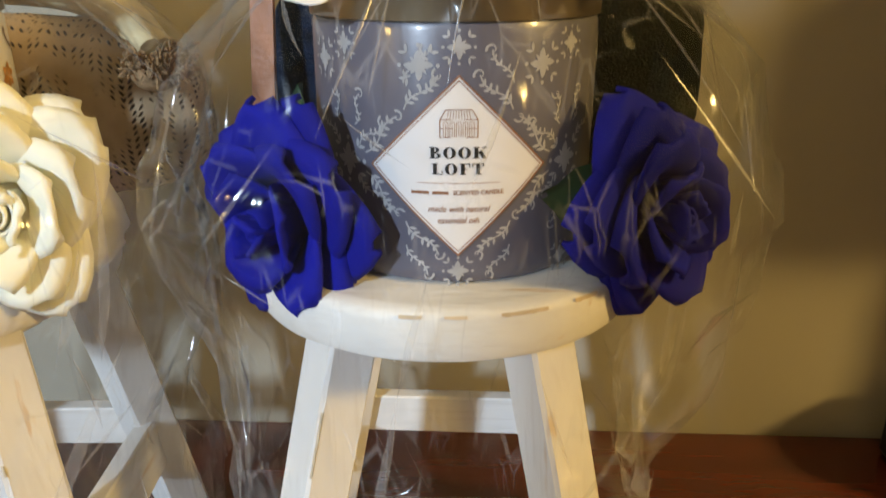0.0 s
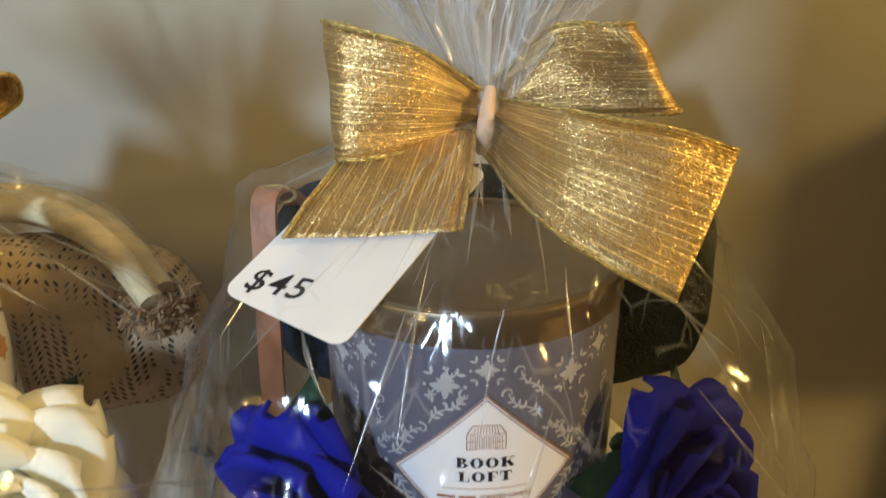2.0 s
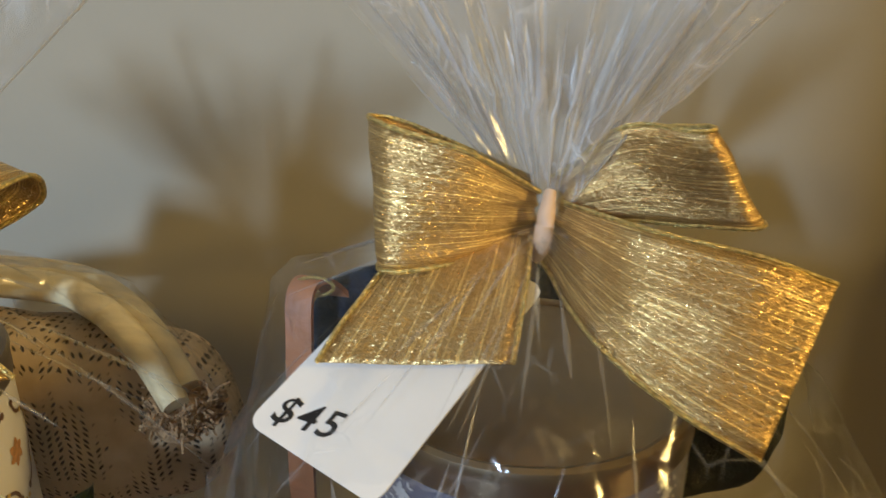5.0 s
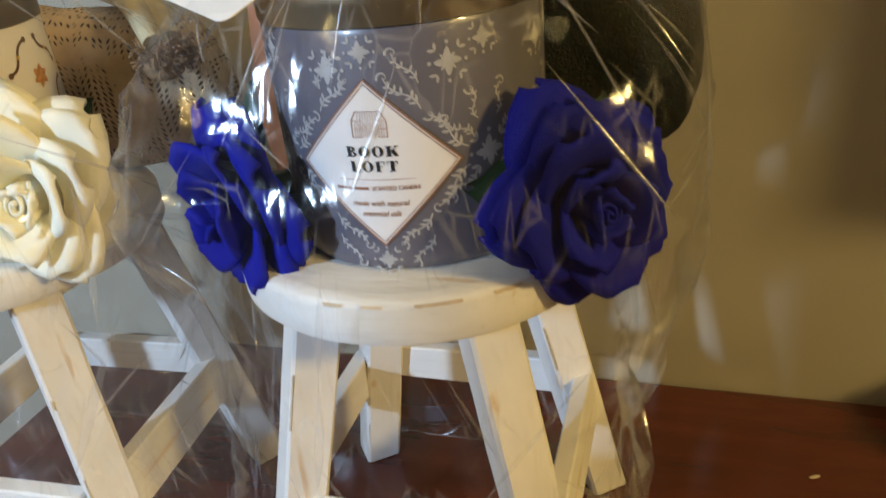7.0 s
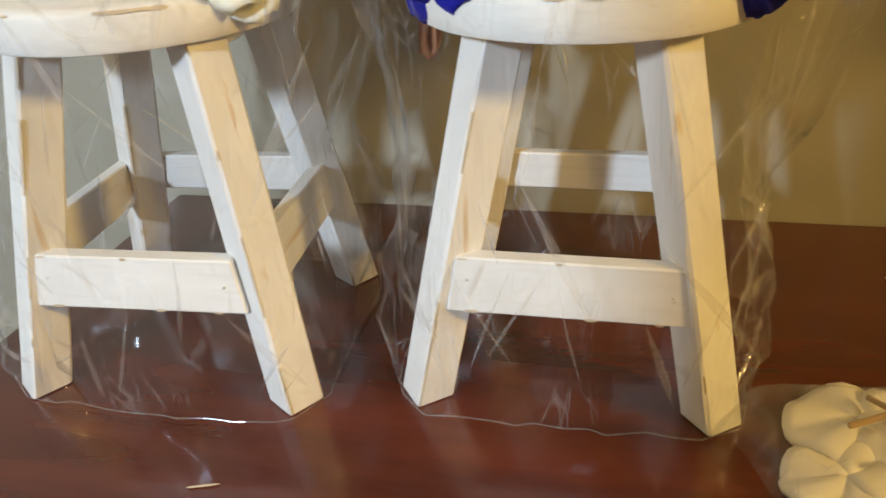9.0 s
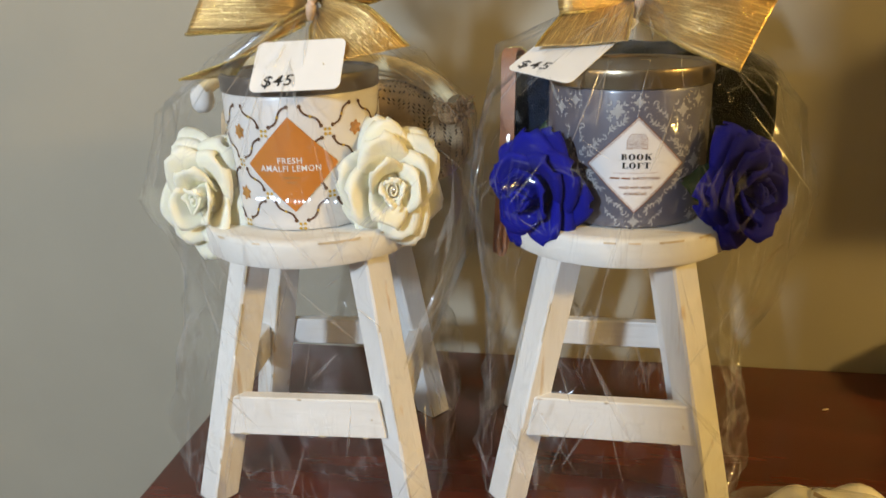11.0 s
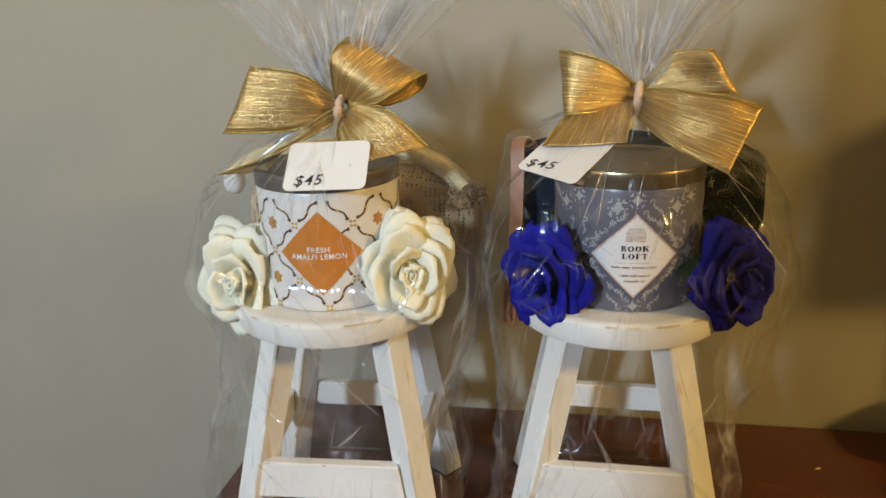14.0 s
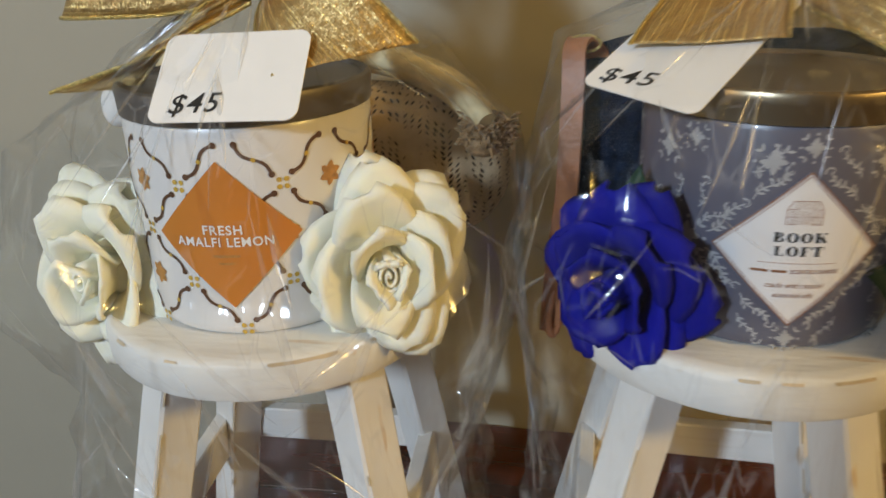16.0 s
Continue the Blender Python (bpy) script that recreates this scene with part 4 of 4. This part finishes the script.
    tag = new("price_tag")
    tag.matrix_world = m
    tagged(tag, label, "price tag", "price tags")
    bm = bmesh.new()
    rad, pts = 0.005, []
    for cx, cy, a0 in ((w - rad, rad, -90), (w - rad, h - rad, 0), (rad, h - rad, 90), (rad, rad, 180)):
        pts += [(cx + rad * math.cos(radians(a0 + 15 * k)), cy + rad * math.sin(radians(a0 + 15 * k))) for k in range(7)]
    f = bm.faces.new([bm.verts.new((x, y, 0.0)) for x, y in pts])
    ex = bmesh.ops.extrude_face_region(bm, geom=[f])
    bmesh.ops.translate(bm, verts=[v for v in ex["geom"] if isinstance(v, bmesh.types.BMVert)], vec=(0, 0, -0.0005))
    bmesh.ops.recalc_face_normals(bm, faces=bm.faces)
    part("card", bm, M_CARD, tag, smooth=False)
    bm = lettering("$45", size, 0.00012, 0.22, 1.12)
    c, s = math.cos(radians(turn)), math.sin(radians(turn))
    for v in bm.verts:
        x, y = v.co.x, v.co.y
        v.co = (tx + x * c - y * s, ty + x * s + y * c, 0.0002)
    part("price", bm, M_INK, tag, "handwritten price in black ink", smooth=False)
    return tag


price_card((-0.0785, 0.3070, 0.3220), (0.0415, -0.0250, -0.0068), (0.0486, 0.0739, 0.0365), 0.0495, 0.090, 0.0146, 0.0105, 12, 0.0132, "white card price tag hanging aslant under the bow")
price_card((-0.2405, 0.2570, 0.3140), (0.0610, 0.002, 0.0020), (0.003, 0.038, 0.036), 0.0605, 0.042, 0.0178, 0.0080, 2, 0.0125, "white card price tag hanging straight under the bow")


# ---- bags behind the candles ----
def soft_box(bm, c, half, n=2.6, seg=28, rings=18, lump=0.002, seed=0):
    """A stuffed rounded box."""
    def p(v, e):
        return math.copysign(abs(v) ** e, v)
    e = 2 / n
    rows = []
    for i in range(rings + 1):
        a = -math.pi / 2 + math.pi * i / rings
        row = []
        for j in range(seg):
            b = 2 * math.pi * j / seg
            q = Vector((half[0] * p(math.cos(a), e) * p(math.cos(b), e), half[1] * p(math.cos(a), e) * p(math.sin(b), e), half[2] * p(math.sin(a), e)))
            q += q.normalized() * lump * noise.noise(q * 45 + Vector((seed, 0, 0))) if q.length > 0 else Vector()
            row.append(Vector(c) + q)
        rows.append(row)
    return grid(bm, rows, close=True)


hb = thing("handbag", (0.008, 0.420, 0.2168), "small dark navy glitter handbag with a tan leather strap", "handbag")
part("bag_body", soft_box(bmesh.new(), (0.002, -0.004, 0.0560), (0.100, 0.0150, 0.0555), 4.0, 40, 24, 0.004, 2), M_NAVY, hb)
part("flap", soft_box(bmesh.new(), (0.062, -0.010, 0.058), (0.050, 0.016, 0.052), 3.0, 32, 18, 0.004, 5), M_DARK, hb, "dark green glitter front panel")
ln = spline(((-0.078, -0.010, 0.097), (-0.086, -0.018, 0.109), (-0.0915, -0.026, 0.107), (-0.0915, -0.034, 0.085), (-0.0925, -0.040, 0.035), (-0.096, -0.030, 0.0), (-0.099, -0.022, -0.035), (-0.100, -0.022, -0.058)), 40)
part("strap", strap(bmesh.new(), ln, (1, -0.25, 0), 0.0058, 0.0022), M_TAN, hb, "tan leather strap with a folded loop")
ln = spline(((-0.098, -0.022, -0.030), (-0.101, -0.027, -0.048), (-0.098, -0.026, -0.058), (-0.094, -0.019, -0.048), (-0.097, -0.016, -0.030)), 24)
part("buckle", tube(bmesh.new(), ln, 0.0022, 8), M_TAN, hb, "brown strap end")
part("strap_ring", tube(bmesh.new(), [Vector((-0.087 + 0.008 * math.cos(a * 0.3142), -0.022, 0.108 + 0.004 * math.sin(a * 0.3142))) for a in range(21)], 0.0008, 8), M_GOLD_EDGE, hb, "small brass ring")

cb = thing("handbag", (-0.226, 0.402, 0.2168), "taupe crochet handbag with a cream braided handle", "handbag")
part("bag_body", soft_box(bmesh.new(), (0.002, -0.002, 0.0435), (0.106, 0.026, 0.0445), 3.0, 40, 24, 0.005, 9), M_CROCHET, cb)
HL = ((-0.110, -0.018, 0.082), (-0.085, -0.005, 0.096), (-0.030, 0.008, 0.099), (0.025, 0.010, 0.097), (0.055, -0.002, 0.093), (0.082, -0.024, 0.086), (0.100, -0.040, 0.073))
for off in ((0, 0, 0), (0.003, -0.007, 0.0040), (0.002, 0.007, 0.003)):
    part("handle_strand", tube(bmesh.new(), spline([Vector(p) + Vector(off) for p in HL], 40), lambda t: 0.0052 + 0.0014 * math.sin(3.14 * t), 10), M_CREAM, cb, "cream braided handle strand")
bm = bmesh.new()
rnd = random.Random(4)
for k in range(240):
    a, b = rnd.uniform(0, 6.283), rnd.uniform(-1, 1)
    p = Vector((0.102 + 0.011 * math.cos(a), -0.040 + 0.011 * math.sin(a), 0.070 + 0.006 * b))
    q = p + Vector((rnd.uniform(-1, 1), rnd.uniform(-1, 1), rnd.uniform(-0.6, 1))) * 0.006
    tube(bm, [p, (p + q) / 2 + Vector((0, 0, 0.001)), q], 0.0006, 4)
soft_box(bm, (0.102, -0.040, 0.068), (0.011, 0.011, 0.009), 2.2, 16, 10, 0.002, 1)
part("jute_rim", bm, M_JUTE, cb, "frayed jute at the handle end")
part("handle_end", soft_box(bmesh.new(), (-0.111, -0.019, 0.076), (0.009, 0.009, 0.012), 2.4, 18, 12, 0.001, 3), M_CARD, cb, "white handle end")


# ---- cellophane wraps ----
def taut(e0, e1, e2, n):
    """A nearly straight line from e0 to e2, drawn a little towards e1."""
    mid = (e0 + e2) * 0.35 + e1 * 0.3
    return [e0 * (1 - t) * (1 - 2 * t) + mid * 4 * t * (1 - t) + e2 * t * (2 * t - 1) for t in (k / n for k in range(n + 1))]


def fold_strip(bm, line, out, half, peak):
    """A thin tapering fold lying along a line, arched outwards, widest at the fraction peak."""
    rows = []
    for i, p in enumerate(line):
        t = i / (len(line) - 1)
        d = (line[min(i + 1, len(line) - 1)] - line[max(i - 1, 0)]).normalized()
        side = d.cross(out).normalized()
        up = side.cross(d).normalized()
        w = half * (t / peak if t < peak else (1 - t) / (1 - peak)) + 0.00005
        rows.append([p + side * w * u + up * (0.0005 + 0.55 * w * (1 - u * u)) for u in (-1, -0.5, 0, 0.5, 1)])
    grid(bm, rows)


def wrapper(name, centre, knot, rings, label, seed, top=0.095):
    """Clear film round a gift. rings: (z, circles (x, y, r) inside it, at that height); closes at the knot and fans out above."""
    w = new(name)
    w.matrix_world = Matrix.Translation(centre)
    tagged(w, label, "cellophane wrap", "cellophane wraps")
    c0, kn = Vector(centre), Vector(knot) - Vector(centre)
    nt = 44
    ph = np.linspace(0, 2 * math.pi, nt, endpoint=False)
    gap = np.cos(ph[:, None] - ph[None, :])

    def outline(circles):
        """How far the film reaches in each direction when drawn tight round the circles."""
        v = np.array([(x - c0.x) * np.cos(ph) + (y - c0.y) * np.sin(ph) + r for x, y, r in circles])
        h = v.max(axis=0)
        far = np.where(gap > 0.15, h[None, :] / np.maximum(gap, 0.15), 9.0).min(axis=1)
        for _ in range(1):
            far = (np.roll(far, 1) + 2 * far + np.roll(far, -1)) / 4
        return [float(q) for q in far]

    keys = [(z, outline(cc)) for z, cc in rings]
    zs = []
    z = keys[0][0]
    while z < keys[-1][0] - 1e-6:
        zs.append(z)
        z += 0.0135
    zs.append(keys[-1][0])
    rows = []
    jit = random.Random(seed + 90)
    zl, rl = keys[-1]
    def ridge(v):
        return 1 - 2 * abs(noise.noise(v))
    for z in zs:
        i = max(k for k in range(len(keys) - 1) if keys[k][0] <= z + 1e-9) if z < zl else len(keys) - 2
        f = (z - keys[i][0]) / (keys[i + 1][0] - keys[i][0])
        f = f * f * (3 - 2 * f) * 0.6 + f * 0.4
        row = []
        for k in range(nt):
            th = 2 * math.pi * k / nt
            r = keys[i][1][k] * (1 - f) + keys[i + 1][1][k] * f
            c, s = math.cos(th), math.sin(th)
            P = Vector((c * 2.0, s * 2.0, z * 5.0 + seed * 3.1))
            cr = noise.noise(P * 0.9) * 0.004 + noise.noise(P * 4.0) * 0.0045 + jit.uniform(-1, 1) * 0.0022
            low = 1.0 + 0.8 * max(0.0, min(1.0, (0.20 - z) / 0.1))
            amp = low * min(1.0, 0.25 + z / 0.03)
            rr = r + 0.0045 + cr * amp
            zz = z + jit.uniform(-1, 1) * 0.0045 * min(1.0, z / 0.02) * (z < zl - 1e-6)
            th2 = th + jit.uniform(-1, 1) * 0.045
            c, s = math.cos(th2), math.sin(th2)
            row.append(Vector((c * rr, s * rr, zz)))
        rows.append(row)
    # gather to the knot in pleats
    last, steps = rows[-1], 7
    for q in range(1, steps + 1):
        t = q / steps
        row = []
        for k in range(nt):
            th = 2 * math.pi * k / nt
            p = last[k]
            e = Vector((kn.x + 0.0045 * math.cos(th), kn.y + 0.0045 * math.sin(th), kn.z))
            bulge = math.sin(t * math.pi / 2) ** 1.15
            pos = Vector((p.x + (e.x - p.x) * t ** 0.92, p.y + (e.y - p.y) * t ** 0.92, p.z + (e.z - p.z) * bulge))
            pleat = ((k % 2) * 1.4 - 0.7 + 0.9 * noise.noise(Vector((math.cos(th) * 9, math.sin(th) * 9, seed + t)))) * 0.0042 * math.sin(math.pi * t) ** 0.7
            out = Vector((math.cos(th), math.sin(th), 0.5)).normalized()
            row.append(pos + out * pleat)
        rows.append(row)
    bm = grid(bmesh.new(), rows, close=True)
    bmesh.ops.triangulate(bm, faces=bm.faces)
    part("film", bm, M_CELLO, w, "clear wrinkled film")
    hem = [p + Vector((0, 0, 0.0006)) for p in rows[0]]
    part("hem", tube(bmesh.new(), hem + hem[:1], 0.0004, 6), M_CREASE, w, "folded lower edge of the film")
    # sharp folds in the film: fine rounded ridges that catch light, whitened for glints
    rc = random.Random(seed + 50)
    nz, bm = len(rows) - 1, bmesh.new()

    def on_film(a, v):
        v = max(0.0, min(nz - 1e-3, v))
        i, k = int(v), (a % (2 * math.pi)) / (2 * math.pi) * nt
        j, fi, fk = int(k) % nt, v - int(v), k - int(k)
        p = (rows[i][j] * (1 - fk) + rows[i][(j + 1) % nt] * fk) * (1 - fi) + (rows[i + 1][j] * (1 - fk) + rows[i + 1][(j + 1) % nt] * fk) * fi
        return p + Vector((math.cos(a), math.sin(a), 0)) * 0.0004
    nb = len(zs) - 1
    for q in range(30):
        a = rc.uniform(0, 2 * math.pi)
        if q < 16:
            v, dv, da = nb + rc.uniform(1, 6), -rc.uniform(2, 8), rc.uniform(-0.10, 0.10)
        else:
            v, dv, da = rc.uniform(1, nb), rc.uniform(1, 5) * rc.choice((-1, 1)), rc.uniform(-0.45, 0.45)
        bend = rc.uniform(-0.04, 0.04)
        e0, e1, e2 = (on_film(a + da * t + bend * t * t, v + dv * t) for t in (0, 0.5, 1))
        line = taut(e0, e1, e2, 12)
        if (line[0] - line[-1]).length < 0.008:
            continue
        rad = rc.uniform(0.0003, 0.0010)
        tube(bm, line, lambda t: rad * (0.04 + math.sin(math.pi * t) ** 2), 6)
    tagged(part("creases", bm, M_CREASE, w, "sharp folds in the film, whitened for glints"), kind="stuff")
    # flat tapering folds, part white to stand for flashes of light
    bm = bmesh.new()
    for q in range(84):
        a = rc.uniform(0, 2 * math.pi)
        if q < 36:
            v, dv, da = nb + rc.uniform(0, 6), -rc.uniform(1.5, 5), rc.uniform(-0.12, 0.12)
        else:
            v, dv, da = rc.uniform(0.5, nb), rc.uniform(0.9, 4.0) * rc.choice((-1, 1)), rc.uniform(-0.22, 0.22)
        e0, e1, e2 = (on_film(a + da * t, v + dv * t) for t in (0, 0.5, 1))
        line = taut(e0, e1, e2, 10)
        fold_strip(bm, line, Vector((math.cos(a), math.sin(a), rc.uniform(-0.3, 0.3))), rc.uniform(0.0004, 0.0010) if rc.random() < 0.7 else rc.uniform(0.001, 0.0022), rc.uniform(0.3, 0.8))
    tagged(part("flashing_folds", bm, M_GLINT, w, "flat folds in the film, whitened as flashes of light"), kind="stuff")
    # broader soft folds where the film lies double, whitened as haze and sheen
    bm = bmesh.new()
    for q in range(64):
        a, v = rc.uniform(0, 2 * math.pi), rc.uniform(0.5, nb * 0.75)
        dv, da = rc.uniform(1.5, 6), rc.uniform(-0.5, 0.5)
        e0, e1, e2 = (on_film(a + da * t, v + dv * t) for t in (0, 0.5, 1))
        line = taut(e0, e1, e2, 14)
        rad = rc.uniform(0.0006, 0.0024)
        tube(bm, line, lambda t: rad * (0.03 + math.sin(math.pi * t ** 0.7) ** 1.5), 8)
    tagged(part("sheen_folds", bm, M_SHEEN, w, "doubled folds in the film with haze painted white"), kind="stuff")
    # ruffled fan above the knot: several folded sheets
    rnd = random.Random(seed)
    for sh in (0, 2):
        rows = []
        n1 = 120
        ph = rnd.uniform(0, 6)
        for q in range(15):
            t = q / 14
            row = []
            for k in range(n1):
                th = 2 * math.pi * k / n1
                fold = math.sin(th * (7 + sh) + ph) * 0.6 + 0.9 * noise.noise(Vector((math.cos(th) * 3.2, math.sin(th) * 3.2, seed + sh * 7 + t * 0.4)))
                rad = 0.004 + (0.015 + 0.048 * (0.45 + 0.16 * sh)) * t ** 1.08 * (1 + 0.42 * fold)
                hz = kn.z - 0.001 + top * t * (0.86 + 0.16 * noise.noise(Vector((math.cos(th) * 2, math.sin(th) * 2, seed + sh * 3.7))) + 0.04 * sh)
                row.append((kn.x + rad * math.cos(th) * 1.35, kn.y + rad * math.sin(th) * 0.7 + 0.014 * t, hz))
            rows.append(row)
        part("ruffle", grid(bmesh.new(), rows, close=True), M_CELLO_TOP, w, "stiff pleated film above the tie")
        # strips along the pleats, part white to stand for bright glints
        bm = bmesh.new()
        for k in range(0, n1, 3):
            q0, q1 = rnd.randint(1, 7), rnd.randint(9, 14)
            line = [Vector(rows[q][(k + (q // 7)) % n1]) for q in range(q0, q1 + 1)]
            a = 2 * math.pi * k / n1
            fold_strip(bm, line, Vector((math.cos(a), math.sin(a), 0.2)), rnd.uniform(0.0005, 0.0019), rnd.uniform(0.35, 0.8))
        part("ruffle_folds", bm, M_GLINT_TOP, w, "folds in the gathered film, whitened for glints")
    return w


def feet(st, f, r=0.016):
    return [(st.x + sx * (0.0755 - 0.038 * f), st.y + sy * (0.066 - 0.0245 * f), r) for sx in (-1, 1) for sy in (-1, 1)]


wrapper("cellophane_wrap", (RS.x, RS.y, 0.0), (0.0115, 0.382, 0.363), (
    (0.0015, feet(RS, 0)), (0.05, feet(RS, 0.0, 0.022)), (0.12, [(RS.x, RS.y, 0.088)] + feet(RS, 0.3, 0.02)), (0.185, [(RS.x, RS.y, 0.092), (-0.07, 0.305, 0.020), (0.09, 0.31, 0.022), (-0.092, 0.395, 0.01)]),
    (0.245, [(RS.x, RS.y, 0.088), (-0.068, 0.290, 0.034), (0.088, 0.300, 0.032), (-0.092, 0.41, 0.008), (0.098, 0.405, 0.019)]),
    (0.300, [(0.0045, 0.3455, 0.060), (-0.062, 0.300, 0.022), (0.085, 0.31, 0.022), (-0.086, 0.40, 0.010), (0.096, 0.405, 0.019)]),
    (0.332, [(0.0045, 0.3455, 0.054), (-0.082, 0.40, 0.012), (0.085, 0.41, 0.012)])), "clear crinkled cellophane wrapped round the stool and candle", 2)
wrapper("cellophane_wrap", (LS.x, LS.y, 0.0), (-0.212, 0.322, 0.363), (
    (0.0015, feet(LS, 0, 0.018)), (0.05, feet(LS, 0.0, 0.024)), (0.12, [(LS.x, LS.y, 0.088)] + feet(LS, 0.3, 0.022)), (0.185, [(LS.x, LS.y, 0.092), (-0.285, 0.275, 0.020), (-0.145, 0.27, 0.022), (-0.13, 0.38, 0.014)]),
    (0.245, [(LS.x, LS.y, 0.088), (-0.286, 0.262, 0.036), (-0.143, 0.254, 0.036), (-0.125, 0.395, 0.018), (-0.33, 0.40, 0.012)]),
    (0.297, [(-0.2285, 0.3225, 0.060), (-0.284, 0.270, 0.022), (-0.146, 0.27, 0.022), (-0.130, 0.38, 0.016), (-0.333, 0.385, 0.014)]),
    (0.328, [(-0.2285, 0.3225, 0.050), (-0.165, 0.38, 0.014), (-0.305, 0.39, 0.014)])), "clear crinkled cellophane wrapped round the stool and candle", 6)


# ---- packet of cream petals lying on the table ----
pk = thing("petal_packet", (0.164, 0.246, 0.0), "clear packet of cream petals tied with tan cord", "packet")
rnd = random.Random(12)
for k, (x, y, z, r, tilt) in enumerate(((-0.022, 0.034, 0.014, 0.030, 10), (0.018, 0.036, 0.017, 0.034, -8), (-0.034, -0.004, 0.010, 0.026, 14), (0.004, 0.000, 0.020, 0.036, 5), (-0.026, -0.040, 0.010, 0.027, 12), (0.016, -0.036, 0.016, 0.034, -4), (0.045, 0.004, 0.014, 0.030, -14))):
    rows = []
    for i in range(7):
        t = i / 6
        rows.append([])
        for j in range(36):
            a = 2 * math.pi * j / 36
            rr = r * t * (1 + 0.10 * abs(math.sin(a * 2.5 + k)) * t)
            rows[-1].append((x + rr * math.cos(a), y + rr * math.sin(a) * 0.9, z * 0.4 + 0.004 * (1 - t * t) + 0.003 * math.sin(a * 5 + k) * t + math.tan(radians(tilt)) * rr * math.cos(a) * 0.5))
    ob = part("petal", grid(bmesh.new(), rows, close=True), M_SOAP, pk)
    ob.modifiers.new("thickness", "SOLIDIFY").thickness = 0.003
for k, keys in enumerate((((-0.030, 0.020, 0.019), (0.000, 0.030, 0.0225), (0.012, 0.004, 0.024), (-0.012, -0.004, 0.022)), ((-0.016, 0.044, 0.018), (0.002, 0.016, 0.0235), (0.006, 0.002, 0.0245), (0.030, 0.006, 0.022)))):
    part("cord", tube(bmesh.new(), spline(keys, 20), 0.0016, 8), M_STRAW, pk)
rows = []
for i in range(24):
    t = i / 23
    row = []
    for j in range(72):
        a = 2 * math.pi * j / 72
        pinch = 1 + 0.44 * max(0, math.cos(a - 2.62)) ** 8
        rr = 0.062 * pinch * math.sin(t * math.pi / 2) ** 0.8
        zz = 0.0012 + 0.024 * math.cos(t * math.pi / 2) ** 0.7 + 0.0025 * noise.noise(Vector((math.cos(a) * 4 * t, math.sin(a) * 4 * t, 3))) * (1 - t)
        rr += 0.004 * noise.noise(Vector((math.cos(a) * 3, math.sin(a) * 3, t * 4))) * t
        row.append((rr * math.cos(a), rr * math.sin(a), max(zz, 0.0012)))
    rows.append(row)
part("film", grid(bmesh.new(), rows, close=True), M_POUCH, pk, "clear crinkled film")

# ---- things at the far end of the table ----
rp = thing("red_packet", (0.300, 0.392, 0.0), "small red paper packet", "packet")
part("paper", box(bmesh.new(), (-0.036, -0.022, 0.0008), (0.036, 0.022, 0.012), 0.003, 2), M_RED, rp)
bt = thing("far_gift", (0.366, 0.470, 0.0), "dark base with green foil in cellophane and an unseen block that shades the wall", "stand")
part("base", box(bmesh.new(), (-0.064, -0.034, 0.0008), (0.064, 0.034, 0.055), 0.004, 2), M_BLACK, bt, smooth=False)
# Post and box are out of view, added so the box shades the wall.
part("post", box(bmesh.new(), (0.020, -0.010, 0.0552), (0.040, 0.010, 0.2400), 0.002, 2), M_BLACK, bt, smooth=False)
bm = box(bmesh.new(), (-0.014, -0.050, 0.2300), (0.160, 0.012, 0.378), 0.012, 3)
part("shade_block", bm, M_BLACK, bt, smooth=False)
bm = bmesh.new()
for k in range(7):
    a = k * 0.9
    strap(bm, spline(((0, 0, 0.31), (0.03 * math.cos(a), 0.03 * math.sin(a), 0.335), (0.075 * math.cos(a), 0.06 * math.sin(a), 0.335 + 0.012 * math.sin(k))), 10), (-math.sin(a), math.cos(a), 0.2), 0.005, 0.0006)
part("foil_bow", bm, M_GREEN, bt, "bright green foil strips")
rows = []
for i in range(20):
    t = i / 19
    row = []
    for j in range(90):
        a = 2 * math.pi * j / 90
        rr = (0.02 + 0.075 * t) * (1 + 0.25 * noise.noise(Vector((math.cos(a) * 4, math.sin(a) * 4, 5 + t))))
        row.append((rr * math.cos(a), rr * math.sin(a) * 0.5, 0.318 + 0.085 * t + 0.02 * t * noise.noise(Vector((math.cos(a) * 3, math.sin(a) * 3, 1)))))
    rows.append(row)
part("film", grid(bmesh.new(), rows, close=True), M_CELLO_TOP, bt, "clear film ruffle")

# crumbs on the table
for x, y, l, a in ((0.2010, 0.4410, 0.0075, 25), (0.246, 0.398, 0.0016, 0), (0.0, 0.190, 0.0140, 20), (-0.168, 0.196, 0.0170, 18), (-0.155, 0.178, 0.005, -40)):
    bm = bmesh.new()
    soft_box(bm, (0, 0, 0.0007), (l / 2, 0.0006 if l > 0.01 else max(0.0006, l * 0.16), 0.0006), 2.2, 10, 6, 0.0002, x)
    ob = part("wood_chip", bm, M_RAW)
    ob.matrix_world = pose(x, y, 0.0002, 0, 0, a)
    tagged(ob, "tiny pale wood splinter on the tabletop", "splinter", "wood splinters")
